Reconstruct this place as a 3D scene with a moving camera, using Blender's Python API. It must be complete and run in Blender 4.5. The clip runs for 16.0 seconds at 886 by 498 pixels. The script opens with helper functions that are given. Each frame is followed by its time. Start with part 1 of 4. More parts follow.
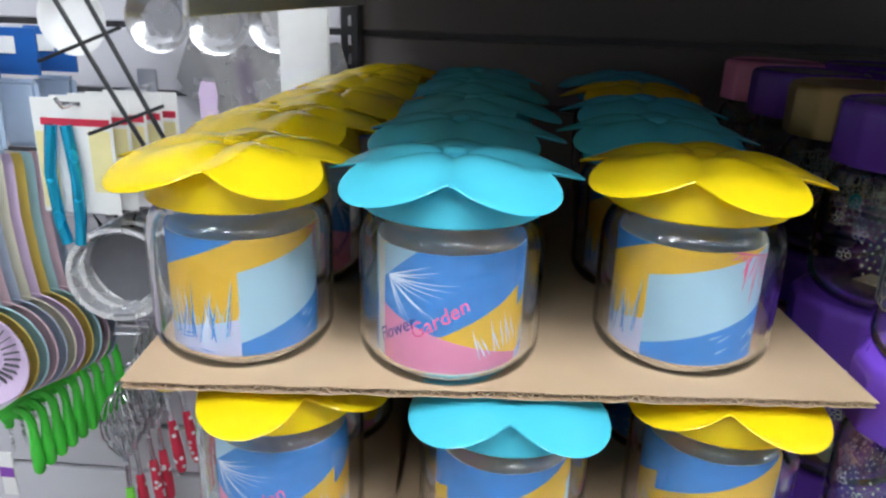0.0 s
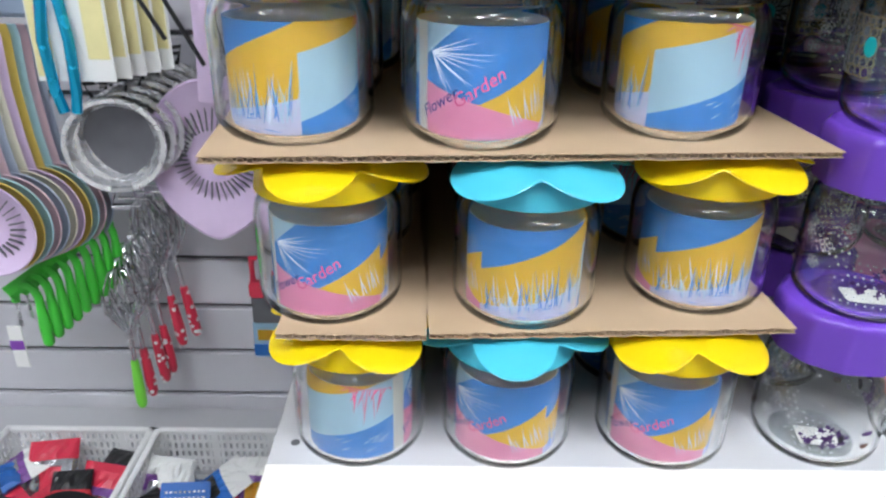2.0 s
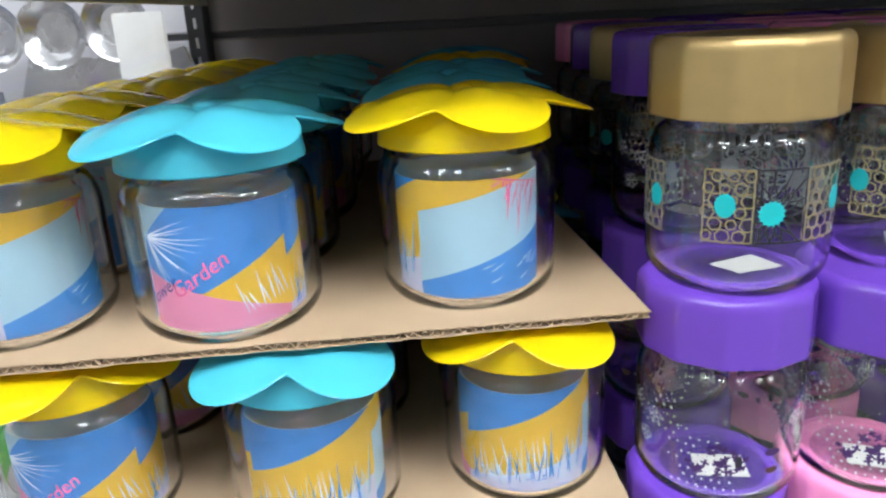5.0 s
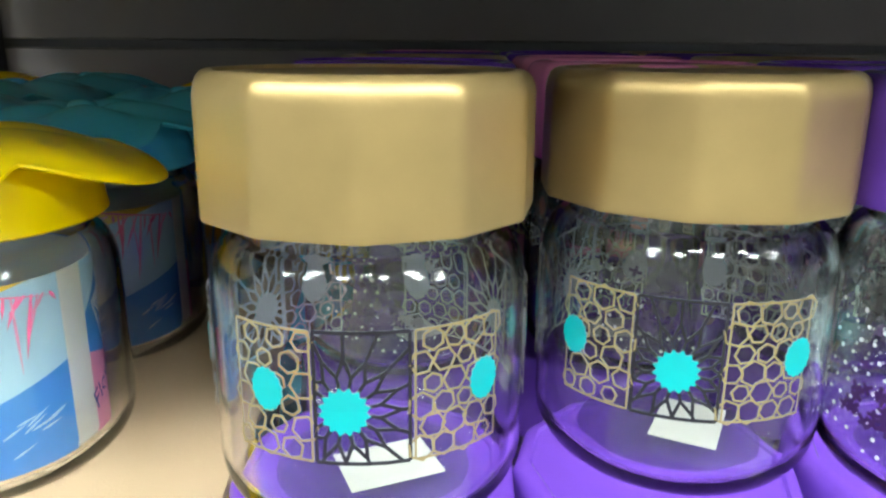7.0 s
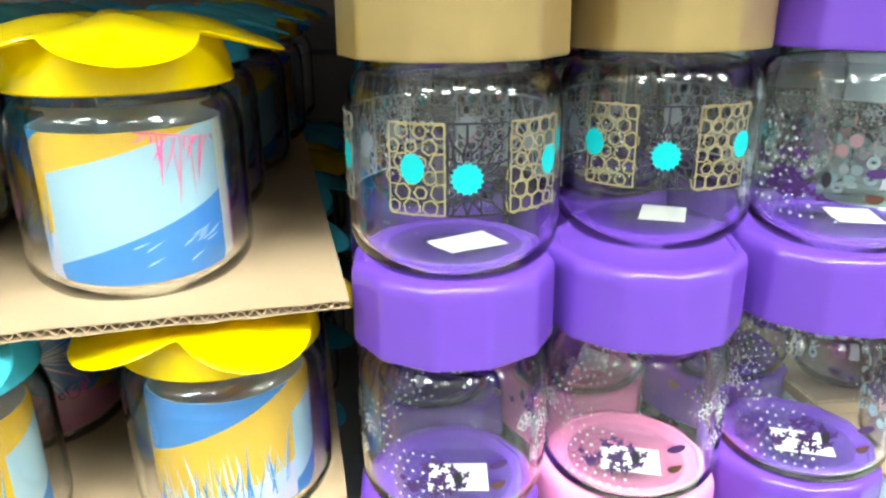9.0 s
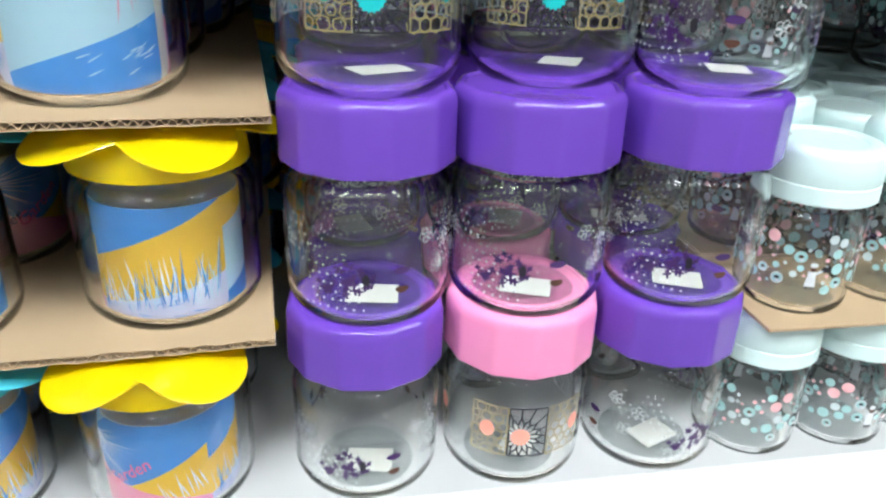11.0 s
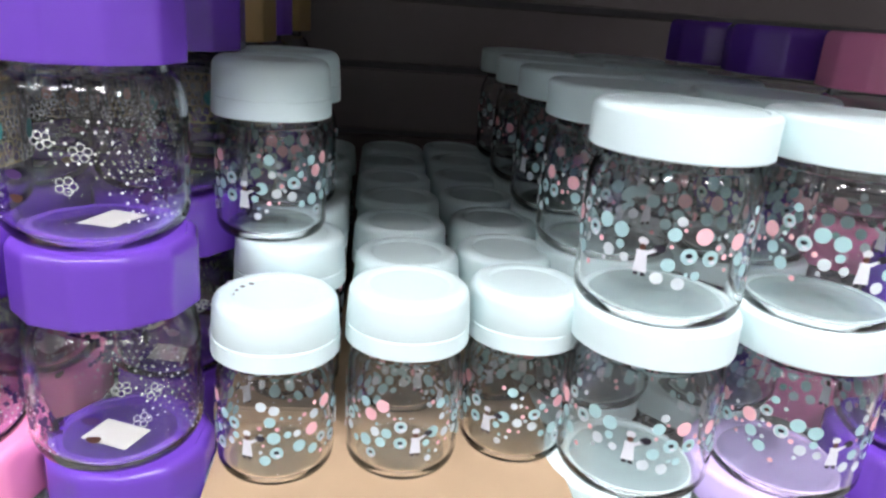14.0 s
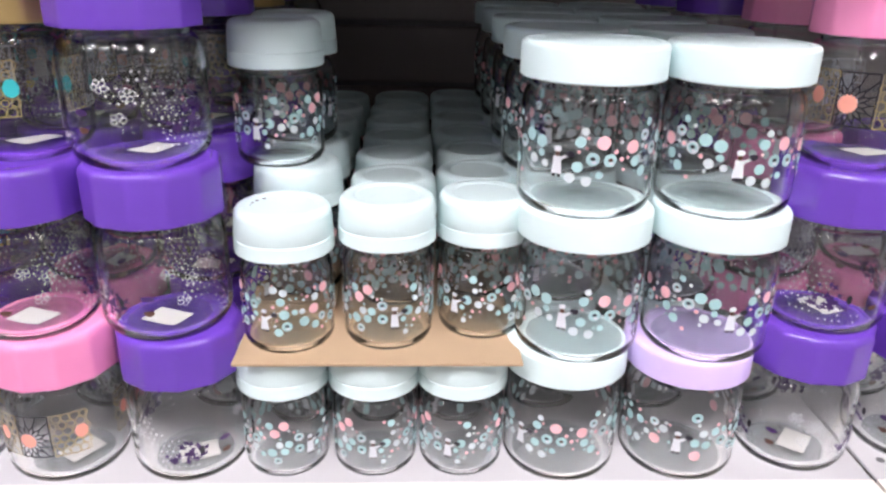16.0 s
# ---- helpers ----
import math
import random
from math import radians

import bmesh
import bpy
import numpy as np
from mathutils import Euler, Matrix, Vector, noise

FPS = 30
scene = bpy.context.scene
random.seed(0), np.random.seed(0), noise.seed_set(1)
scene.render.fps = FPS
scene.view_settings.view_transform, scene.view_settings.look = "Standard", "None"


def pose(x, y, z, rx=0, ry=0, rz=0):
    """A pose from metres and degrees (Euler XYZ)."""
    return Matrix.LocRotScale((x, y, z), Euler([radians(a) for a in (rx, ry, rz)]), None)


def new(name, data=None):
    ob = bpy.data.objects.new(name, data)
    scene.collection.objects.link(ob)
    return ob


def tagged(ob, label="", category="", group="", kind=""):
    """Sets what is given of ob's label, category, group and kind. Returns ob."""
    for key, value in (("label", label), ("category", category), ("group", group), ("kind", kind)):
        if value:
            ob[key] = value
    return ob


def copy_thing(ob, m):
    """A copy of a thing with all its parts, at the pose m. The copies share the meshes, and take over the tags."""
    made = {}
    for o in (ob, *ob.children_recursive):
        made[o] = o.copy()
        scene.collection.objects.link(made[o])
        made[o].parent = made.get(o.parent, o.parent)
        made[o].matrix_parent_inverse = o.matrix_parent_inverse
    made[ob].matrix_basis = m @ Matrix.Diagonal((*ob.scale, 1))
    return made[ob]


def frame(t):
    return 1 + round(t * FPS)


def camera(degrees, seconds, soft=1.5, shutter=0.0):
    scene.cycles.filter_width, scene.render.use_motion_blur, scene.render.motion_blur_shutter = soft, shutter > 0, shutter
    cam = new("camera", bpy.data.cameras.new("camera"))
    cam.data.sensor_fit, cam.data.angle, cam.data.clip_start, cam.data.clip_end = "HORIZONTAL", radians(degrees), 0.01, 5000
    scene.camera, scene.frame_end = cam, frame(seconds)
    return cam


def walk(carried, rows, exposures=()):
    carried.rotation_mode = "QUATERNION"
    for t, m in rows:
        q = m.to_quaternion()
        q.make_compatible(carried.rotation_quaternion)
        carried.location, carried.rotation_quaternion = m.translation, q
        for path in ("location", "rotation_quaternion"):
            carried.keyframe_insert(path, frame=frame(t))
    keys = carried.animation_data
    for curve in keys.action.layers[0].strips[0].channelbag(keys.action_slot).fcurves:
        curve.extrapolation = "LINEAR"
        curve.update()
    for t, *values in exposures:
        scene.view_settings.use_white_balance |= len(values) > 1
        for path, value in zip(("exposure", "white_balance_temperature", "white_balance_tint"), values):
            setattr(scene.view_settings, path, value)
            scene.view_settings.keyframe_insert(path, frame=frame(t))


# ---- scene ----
PATH = [
    (0, -0.0146, -0.3909, 1.4986, 4.38, -19.23, -1.78),
    (0.5, -0.0288, -0.3967, 1.4799, 3.54, -20.06, -1.46),
    (1, -0.0403, -0.4212, 1.4738, 3.66, -20.78, -1.51),
    (1.5, -0.0543, -0.4594, 1.4607, 2.28, -21.90, -1.33),
    (2, -0.0671, -0.4872, 1.4299, -0.19, -24.96, -0.98),
    (2.5, -0.0642, -0.5149, 1.4154, -1.71, -26.56, 0.00),
    (3, -0.0512, -0.5173, 1.4326, -1.74, -24.08, 0.14),
    (3.2, -0.0480, -0.5108, 1.4453, -0.53, -22.61, 0.19),
    (5.3, 0.1467, -0.3739, 1.4568, -1.42, -17.91, 2.94),
    (5.5, 0.1861, -0.3540, 1.4562, -1.56, -18.15, 2.71),
    (6, 0.2521, -0.2817, 1.4243, -1.85, -15.11, -0.89),
    (6.5, 0.2880, -0.2248, 1.4265, -0.62, -17.22, -0.23),
    (7, 0.2951, -0.2126, 1.4459, -0.74, -15.81, -0.44),
    (7.5, 0.2929, -0.2264, 1.4469, -0.93, -16.43, -0.08),
    (8, 0.2790, -0.2572, 1.4245, -3.50, -15.50, -0.60),
    (8.5, 0.2378, -0.2938, 1.4201, -7.96, -16.39, 0.42),
    (8.7, 0.2159, -0.3085, 1.4250, -8.42, -17.68, 0.77),
    (10.8, 0.2222, -0.3952, 1.3862, -10.11, -24.81, -2.28),
    (11, 0.2375, -0.4026, 1.3856, -10.14, -24.70, -2.17),
    (11.5, 0.2855, -0.4178, 1.3904, -13.28, -23.13, -2.83),
    (12, 0.3233, -0.4379, 1.4307, -16.63, -21.00, -3.18),
    (12.5, 0.3906, -0.4445, 1.4473, -18.50, -18.21, -3.73),
    (13, 0.4433, -0.3823, 1.4477, -19.96, -19.47, -3.59),
    (13.5, 0.5251, -0.3286, 1.4384, -16.83, -22.82, 0.17),
    (14, 0.6462, -0.4060, 1.4357, -5.29, -18.53, -4.10),
    (14.5, 0.6909, -0.4938, 1.4839, -2.28, -15.96, -1.27),
    (15, 0.6933, -0.5250, 1.4806, -1.27, -16.19, -2.00),
    (15.5, 0.7083, -0.5405, 1.4634, -2.10, -18.76, -1.35),
    (16, 0.7030, -0.5409, 1.4438, -1.85, -21.72, -1.05),
]
cam = camera(62.21, 16.0, soft=2.4)
walk(cam, [(t, pose(x, y, z, 90 + pitch, roll, yaw)) for t, x, y, z, yaw, pitch, roll in PATH],
     exposures=[(0, -0.32, 6250, 9), (1, -0.12, 6250, 9), (2.5, -0.48, 6250, 10), (3.2, -0.56, 6200, 9), (5.3, -0.1, 6500, 7), (6, 0.0, 6700, 3), (7, 0.33, 6650, -3), (8.7, 0.6, 6850, -6),
                (10.8, -0.08, 6500, 2), (12.5, -0.24, 6550, 5), (13.4, -0.35, 6450, 11), (14.5, -0.08, 6900, 21), (15.5, -0.13, 6900, 22), (16, -0.2, 6900, 22)])

# ---- world and lamps ----
world = bpy.data.worlds.new("world")
scene.world = world
world.use_nodes = True
world.node_tree.nodes["Background"].inputs[0].default_value = (0.55, 0.6, 0.7, 1)
world.node_tree.nodes["Background"].inputs[1].default_value = 0.03

CEILING_Z = 2.95


# ---- materials ----
def rgb(c):
    return (c[0], c[1], c[2], 1.0)


def plain(name, colour, rough=0.5, metal=0.0, vary=0.08, scale=40.0, bump=0.05, coat=0.0, fine=400.0):
    """A surface with grain at two scales, in its colour and its relief."""
    m = bpy.data.materials.new(name)
    m.use_nodes = True
    n, l = m.node_tree.nodes, m.node_tree.links
    b = n["Principled BSDF"]
    tc = n.new("ShaderNodeTexCoord")
    big, small = n.new("ShaderNodeTexNoise"), n.new("ShaderNodeTexNoise")
    big.inputs["Scale"].default_value, big.inputs["Detail"].default_value = scale, 4
    small.inputs["Scale"].default_value, small.inputs["Detail"].default_value = fine, 2
    l.new(tc.outputs["Object"], big.inputs["Vector"])
    l.new(tc.outputs["Object"], small.inputs["Vector"])
    mix = n.new("ShaderNodeMix")
    mix.data_type = "RGBA"
    mix.inputs[6].default_value = rgb([c * (1 - vary) for c in colour])
    mix.inputs[7].default_value = rgb([min(1, c * (1 + vary)) for c in colour])
    l.new(big.outputs["Fac"], mix.inputs[0])
    l.new(mix.outputs[2], b.inputs["Base Color"])
    ramp = n.new("ShaderNodeMapRange")
    ramp.inputs[3].default_value, ramp.inputs[4].default_value = max(0.02, rough - 0.08), min(1, rough + 0.1)
    l.new(big.outputs["Fac"], ramp.inputs[0])
    l.new(ramp.outputs[0], b.inputs["Roughness"])
    b.inputs["Metallic"].default_value = metal
    b.inputs["Coat Weight"].default_value = coat
    if bump:
        bp = n.new("ShaderNodeBump")
        bp.inputs["Strength"].default_value, bp.inputs["Distance"].default_value = bump, 0.001
        l.new(small.outputs["Fac"], bp.inputs["Height"])
        l.new(bp.outputs[0], b.inputs["Normal"])
    return m


def thin(m, share):
    """Lets part of the light through a sheet of paper."""
    n, l = m.node_tree.nodes, m.node_tree.links
    b, out = n["Principled BSDF"], n["Material Output"]
    tr, mx = n.new("ShaderNodeBsdfTranslucent"), n.new("ShaderNodeMixShader")
    l.new(b.inputs["Base Color"].links[0].from_socket, tr.inputs["Color"])
    mx.inputs[0].default_value = share
    l.new(b.outputs[0], mx.inputs[1])
    l.new(tr.outputs[0], mx.inputs[2])
    l.new(mx.outputs[0], out.inputs["Surface"])
    return m


def make_glass(name, tint, rough=0.0, ripple=35, relief=0.14):
    """Clear glass, a little uneven."""
    m = bpy.data.materials.new(name)
    m.use_nodes = True
    n, l = m.node_tree.nodes, m.node_tree.links
    b = n["Principled BSDF"]
    b.inputs["Base Color"].default_value = rgb(tint)
    b.inputs["Transmission Weight"].default_value = 1.0
    b.inputs["IOR"].default_value = 1.46
    b.inputs["Roughness"].default_value = rough
    tc, no, bp = n.new("ShaderNodeTexCoord"), n.new("ShaderNodeTexNoise"), n.new("ShaderNodeBump")
    no.inputs["Scale"].default_value, no.inputs["Detail"].default_value = ripple, 1
    bp.inputs["Strength"].default_value, bp.inputs["Distance"].default_value = relief, 0.001
    l.new(tc.outputs["Object"], no.inputs["Vector"])
    l.new(no.outputs["Fac"], bp.inputs["Height"])
    l.new(bp.outputs[0], b.inputs["Normal"])
    return m


def see_through(m, share):
    """Lets a share of the light pass straight through."""
    n, l = m.node_tree.nodes, m.node_tree.links
    tr, mx = n.new("ShaderNodeBsdfTransparent"), n.new("ShaderNodeMixShader")
    mx.inputs[0].default_value = share
    tr.inputs["Color"].default_value = (0.93, 0.95, 0.95, 1)
    l.new(n["Principled BSDF"].outputs[0], mx.inputs[1])
    l.new(tr.outputs[0], mx.inputs[2])
    l.new(mx.outputs[0], n["Material Output"].inputs["Surface"])
    return m


def glow(name, colour, strength):
    m = bpy.data.materials.new(name)
    m.use_nodes = True
    b = m.node_tree.nodes["Principled BSDF"]
    b.inputs["Base Color"].default_value = rgb(colour)
    b.inputs["Emission Color"].default_value = rgb(colour)
    b.inputs["Emission Strength"].default_value = strength
    return m


GLASS = make_glass("clear_glass", (0.965, 0.975, 0.975))
BASE_GLASS = make_glass("thick_base_glass", (0.90, 0.93, 0.94), 0.06, 90, 0.5)
see_through(BASE_GLASS, 0.72)
PRIMER = plain("pale_enamel_primer", (0.42, 0.46, 0.52), 0.45)
YELLOW = plain("yellow_plastic", (0.92, 0.70, 0.005), 0.15, vary=0.05, bump=0.015)
TEAL = plain("turquoise_plastic", (0.10, 0.62, 0.78), 0.15, vary=0.05, bump=0.015)
PURPLE = plain("purple_plastic", (0.135, 0.050, 0.42), 0.15, vary=0.05, bump=0.02)
PINK = plain("pink_plastic", (0.85, 0.27, 0.50), 0.15, vary=0.05, bump=0.02)
GOLD = plain("gold_lacquer", (0.44, 0.315, 0.135), 0.38, metal=0.70, vary=0.12, scale=60, bump=0.06)
MINT = plain("pale_mint_plastic", (0.67, 0.83, 0.84), 0.4, vary=0.03, bump=0.03)
LILAC = plain("lilac_plastic", (0.66, 0.52, 0.88), 0.35, vary=0.03, bump=0.03)
PAPER = plain("white_paper", (0.80, 0.80, 0.78), 0.7, vary=0.04)
STICKER = plain("worn_sticker_paper", (0.52, 0.52, 0.50), 0.7, vary=0.12)
BLUE_INK = plain("blue_ink", (0.075, 0.31, 0.74), 0.5, vary=0.15, scale=90)
SKY_INK = plain("pale_blue_ink", (0.50, 0.72, 0.86), 0.5, vary=0.06, scale=60)
PINK_INK = plain("pink_ink", (0.85, 0.33, 0.52), 0.5, vary=0.10)
YELLOW_INK = plain("mustard_ink", (0.85, 0.55, 0.05), 0.5, vary=0.08)
LILAC_INK = plain("lilac_ink", (0.66, 0.66, 0.86), 0.5, vary=0.14, scale=120)
ROSE_INK = plain("rose_ink", (0.75, 0.12, 0.30), 0.5)
NAVY_INK = plain("navy_ink", (0.02, 0.04, 0.22), 0.5)
WHITE_INK = plain("white_enamel", (0.66, 0.69, 0.74), 0.35)
STROKE_INK = plain("chalky_white_ink", (0.60, 0.70, 0.84), 0.5, vary=0.12)
PALE_INK = plain("pale_grey_enamel", (0.56, 0.64, 0.67), 0.4, vary=0.08)
AQUA_INK = plain("aqua_enamel", (0.36, 0.58, 0.60), 0.35, vary=0.1)
TEAL_INK = plain("teal_enamel", (0.01, 0.42, 0.45), 0.35)
BLUSH_INK = plain("blush_enamel", (0.86, 0.48, 0.52), 0.35)
CORAL_INK = plain("coral_enamel", (0.90, 0.38, 0.30), 0.35)
GOLD_INK = plain("gold_foil", (0.54, 0.43, 0.22), 0.3, metal=0.75)
BLACK_INK = plain("black_enamel", (0.012, 0.010, 0.02), 0.35)
PLUM_INK = plain("plum_enamel", (0.045, 0.012, 0.10), 0.35)
BROWN_INK = plain("brown_enamel", (0.08, 0.03, 0.02), 0.4)
for sheet in (BLUE_INK, SKY_INK, PINK_INK, YELLOW_INK, LILAC_INK):
    thin(sheet, 0.58)
for sheet in (YELLOW, TEAL):
    thin(sheet, 0.25)
THIN_PAPER = thin(plain("thin_label_paper", (0.86, 0.85, 0.80), 0.7, vary=0.04), 0.65)
CARD = plain("brown_cardboard", (0.42, 0.30, 0.19), 0.85, vary=0.10, scale=25, bump=0.15, fine=900)
CARD_DARK = plain("fluted_cardboard", (0.42, 0.30, 0.19), 0.9, vary=0.15)
SHELF_GREY = plain("grey_shelf_enamel", (0.50, 0.50, 0.52), 0.35, vary=0.05, scale=12)
SHELF_WHITE = plain("cream_shelf_enamel", (0.80, 0.76, 0.71), 0.35, vary=0.03, scale=14)
SLAT = plain("grey_slatwall_laminate", (0.62, 0.61, 0.65), 0.4, vary=0.05, scale=9)
SLAT_BACK = plain("slat_laminate_darker", (0.16, 0.14, 0.14), 0.45, vary=0.06, scale=9)
SLAT_DARK = plain("slat_groove", (0.10, 0.10, 0.11), 0.5)
STEEL = plain("brushed_steel", (0.72, 0.72, 0.74), 0.25, metal=1.0, vary=0.06)
ALU = plain("stamped_aluminium", (0.95, 0.95, 0.96), 0.26, metal=0.75, vary=0.08)
MESH_GREY = plain("sieve_mesh_wire", (0.16, 0.16, 0.18), 0.5, metal=0.5, vary=0.2, fine=1500, bump=0.5)
BLACK = plain("black_wire", (0.012, 0.012, 0.014), 0.4)
GREEN = plain("green_plastic", (0.07, 0.60, 0.05), 0.3)
LIME = plain("lime_plastic", (0.25, 0.85, 0.08), 0.35)
RED = plain("red_plastic", (0.62, 0.03, 0.07), 0.35)
MAUVE = plain("mauve_plastic", (0.68, 0.53, 0.74), 0.4)
BLUE = plain("blue_plastic", (0.02, 0.12, 0.42), 0.35)
BLUE_METAL = plain("blue_anodised_metal", (0.02, 0.42, 0.68), 0.25, metal=0.6)
WHITE = plain("white_plastic", (0.80, 0.80, 0.80), 0.4)
FLOOR_TILE = plain("grey_floor_tile", (0.42, 0.41, 0.40), 0.25, vary=0.06, scale=5)
CEIL = plain("white_ceiling_paint", (0.8, 0.8, 0.8), 0.8, vary=0.03, scale=4)
WALL_FAR = plain("shop_wall_paint", (0.60, 0.59, 0.58), 0.7, vary=0.05, scale=4)
LAMP_FACE = glow("lamp_diffuser", (0.94, 0.97, 1.0), 60.0)


# ---- building helpers ----
def part(name, bm, material, parent=None, label="", smooth=True):
    """Links a bmesh as one mesh object, under parent if there is one."""
    me = bpy.data.meshes.new(name)
    bm.normal_update()
    bm.to_mesh(me)
    bm.free()
    for m in (material if isinstance(material, (list, tuple)) else [material]):
        me.materials.append(m)
    if smooth:
        for p in me.polygons:
            p.use_smooth = True
        try:
            me.set_sharp_from_angle(angle=radians(38))
        except Exception:
            pass
    ob = new(name, me)
    ob.parent = parent
    if label:
        tagged(ob, label)
    return ob


def thing(name, label, category, group="", at=(0, 0, 0), rz=0.0):
    ob = new(name)
    ob.empty_display_size = 0.02
    ob.matrix_basis = pose(*at, 0, 0, rz)
    return tagged(ob, label, category, group)


def lathe(profile, seg=48, bm=None, mat=0, centre=(0, 0, 0), m=None, close=False):
    """A turned shape. profile: (radius, height) pairs, bottom up on the outside; radius 0 makes a pole."""
    bm = bm or bmesh.new()
    m = m or Matrix.Translation(centre)
    rings = []
    for r, z in profile:
        if r < 1e-6:
            rings.append([bm.verts.new(m @ Vector((0, 0, z)))])
        else:
            rings.append([bm.verts.new(m @ Vector((r * math.cos(2 * math.pi * i / seg), r * math.sin(2 * math.pi * i / seg), z))) for i in range(seg)])
    pairs = list(zip(rings, rings[1:])) + ([(rings[-1], rings[0])] if close else [])
    for a, b in pairs:
        for i in range(seg):
            j = (i + 1) % seg
            if len(a) == 1 and len(b) == 1:
                continue
            if len(a) == 1:
                f = bm.faces.new((a[0], b[j], b[i]))
            elif len(b) == 1:
                f = bm.faces.new((a[i], a[j], b[0]))
            else:
                f = bm.faces.new((a[i], a[j], b[j], b[i]))
            f.material_index = mat
    return bm


def box(size, centre=(0, 0, 0), bevel=0.0, bm=None, m=None, mat=0, seg=2):
    own = bmesh.new()
    bmesh.ops.create_cube(own, size=1.0)
    for v in own.verts:
        v.co = Vector((v.co.x * size[0], v.co.y * size[1], v.co.z * size[2]))
    if bevel:
        bmesh.ops.bevel(own, geom=own.edges[:], offset=bevel, segments=seg, affect="EDGES")
    t = (m or Matrix()) @ Matrix.Translation(centre)
    for v in own.verts:
        v.co = t @ v.co
    for f in own.faces:
        f.material_index = mat
    if bm is None:
        return own
    me = bpy.data.meshes.new("tmp")
    own.to_mesh(me)
    own.free()
    k = len(bm.faces)
    bm.from_mesh(me)
    bm.faces.ensure_lookup_table()
    for f in bm.faces[k:]:
        f.material_index = mat
    bpy.data.meshes.remove(me)
    return bm


def tube(points, r, bm=None, seg=8, mat=0, closed=False):
    """A round rod along points."""
    bm = bm or bmesh.new()
    pts = [Vector(p) for p in points]
    rings, up = [], Vector((0.13, 0.21, 0.97))
    n = len(pts)
    for i, p in enumerate(pts):
        a = pts[(i - 1) % n] if (closed or i) else p
        b = pts[(i + 1) % n] if (closed or i < n - 1) else p
        d = (b - a).normalized()
        s = d.cross(up)
        if s.length < 1e-3:
            s = d.cross(Vector((1, 0, 0)))
        s.normalize()
        t = s.cross(d)
        rings.append([bm.verts.new(p + r * (math.cos(2 * math.pi * k / seg) * s + math.sin(2 * math.pi * k / seg) * t)) for k in range(seg)])
    for a, b in list(zip(rings, rings[1:])) + ([(rings[-1], rings[0])] if closed else []):
        for k in range(seg):
            f = bm.faces.new((a[k], a[(k + 1) % seg], b[(k + 1) % seg], b[k]))
            f.material_index = mat
    if not closed:
        for ring, flip in ((rings[0], False), (rings[-1], True)):
            f = bm.faces.new(ring if flip else ring[::-1])
            f.material_index = mat
    return bm


def wrap(bm, shape, angle, z, radius, mat):
    """A flat outline of (across, up) pairs in metres, laid on an upright cylinder facing -y at angle 0."""
    vs = []
    for u, v in shape:
        a = angle + u / radius
        vs.append(bm.verts.new((radius * math.sin(a), -radius * math.cos(a), z + v)))
    f = bm.faces.new(vs)
    f.material_index = mat
    return f


def disc(r, n=12, squash=1.0):
    return [(r * math.cos(2 * math.pi * i / n), r * squash * math.sin(2 * math.pi * i / n)) for i in range(n)]


def star(r, inner, n=12):
    return [((r if i % 2 else inner) * math.cos(math.pi * i / n), (r if i % 2 else inner) * math.sin(math.pi * i / n)) for i in range(2 * n)]


def ring_cells(bm, cells, angle, z, radius, width, mat, n=6):
    """Outlined cells: each an open n-sided ring."""
    for u, v, r, turn in cells:
        for i in range(n):
            a, b = turn + 2 * math.pi * i / n, turn + 2 * math.pi * (i + 1) / n
            q = [(u + (r + d) * math.cos(c), v + (r + d) * math.sin(c)) for c, d in ((a, 0), (a, width), (b, width), (b, 0))]
            wrap(bm, q, angle, z, radius, mat)


def jar_glass(r, h, neck, wall=0.0030, foot=0.010, seg=56, sh=0.020):
    """A pressed jar: rounded foot, straight wall, sloping shoulder and open neck, with an inside at an even distance."""
    def skin(d):
        f = foot - d * 0.5
        pts = [(0, d + (0.0016 if d < 0.001 else 0.0)), (r * 0.4, d + (0.0012 if d < 0.001 else 0.0)), (r - d - f, d)]
        for k in range(1, 9):
            a = math.pi / 2 * k / 8
            pts.append((r - d - f + f * math.sin(a), d + f * (1 - math.cos(a))))
        low = h - sh - 0.006
        pts.append((r - d, max(d + foot + 0.004, low - 0.010)))
        for k in range(0, 10):
            a = math.pi / 2 * k / 9
            pts.append((neck - d + (r - neck) * math.cos(a), low - d * 0.4 + sh * math.sin(a)))
        pts.append((neck - d, h + 0.012))
        return pts
    outer = skin(0.0004)
    inner = [(x, z + 0.0022 * max(0.0, 1 - z / 0.02)) for x, z in skin(wall)]
    return lathe(outer + inner[::-1], seg)


def base_disc(r, foot, wall=0.0030):
    """The thick bottom of a jar: a slightly domed lens of glass inside the foot."""
    z, rr = 0.0004 + wall + 0.0030, r - foot + 0.004
    return lathe([(0, z), (rr * 0.96, z), (rr, z + 0.0010), (rr * 0.97, z + 0.0020), (rr * 0.80, z + 0.0026), (rr * 0.4, z + 0.0022), (0, z + 0.0019)], 40)


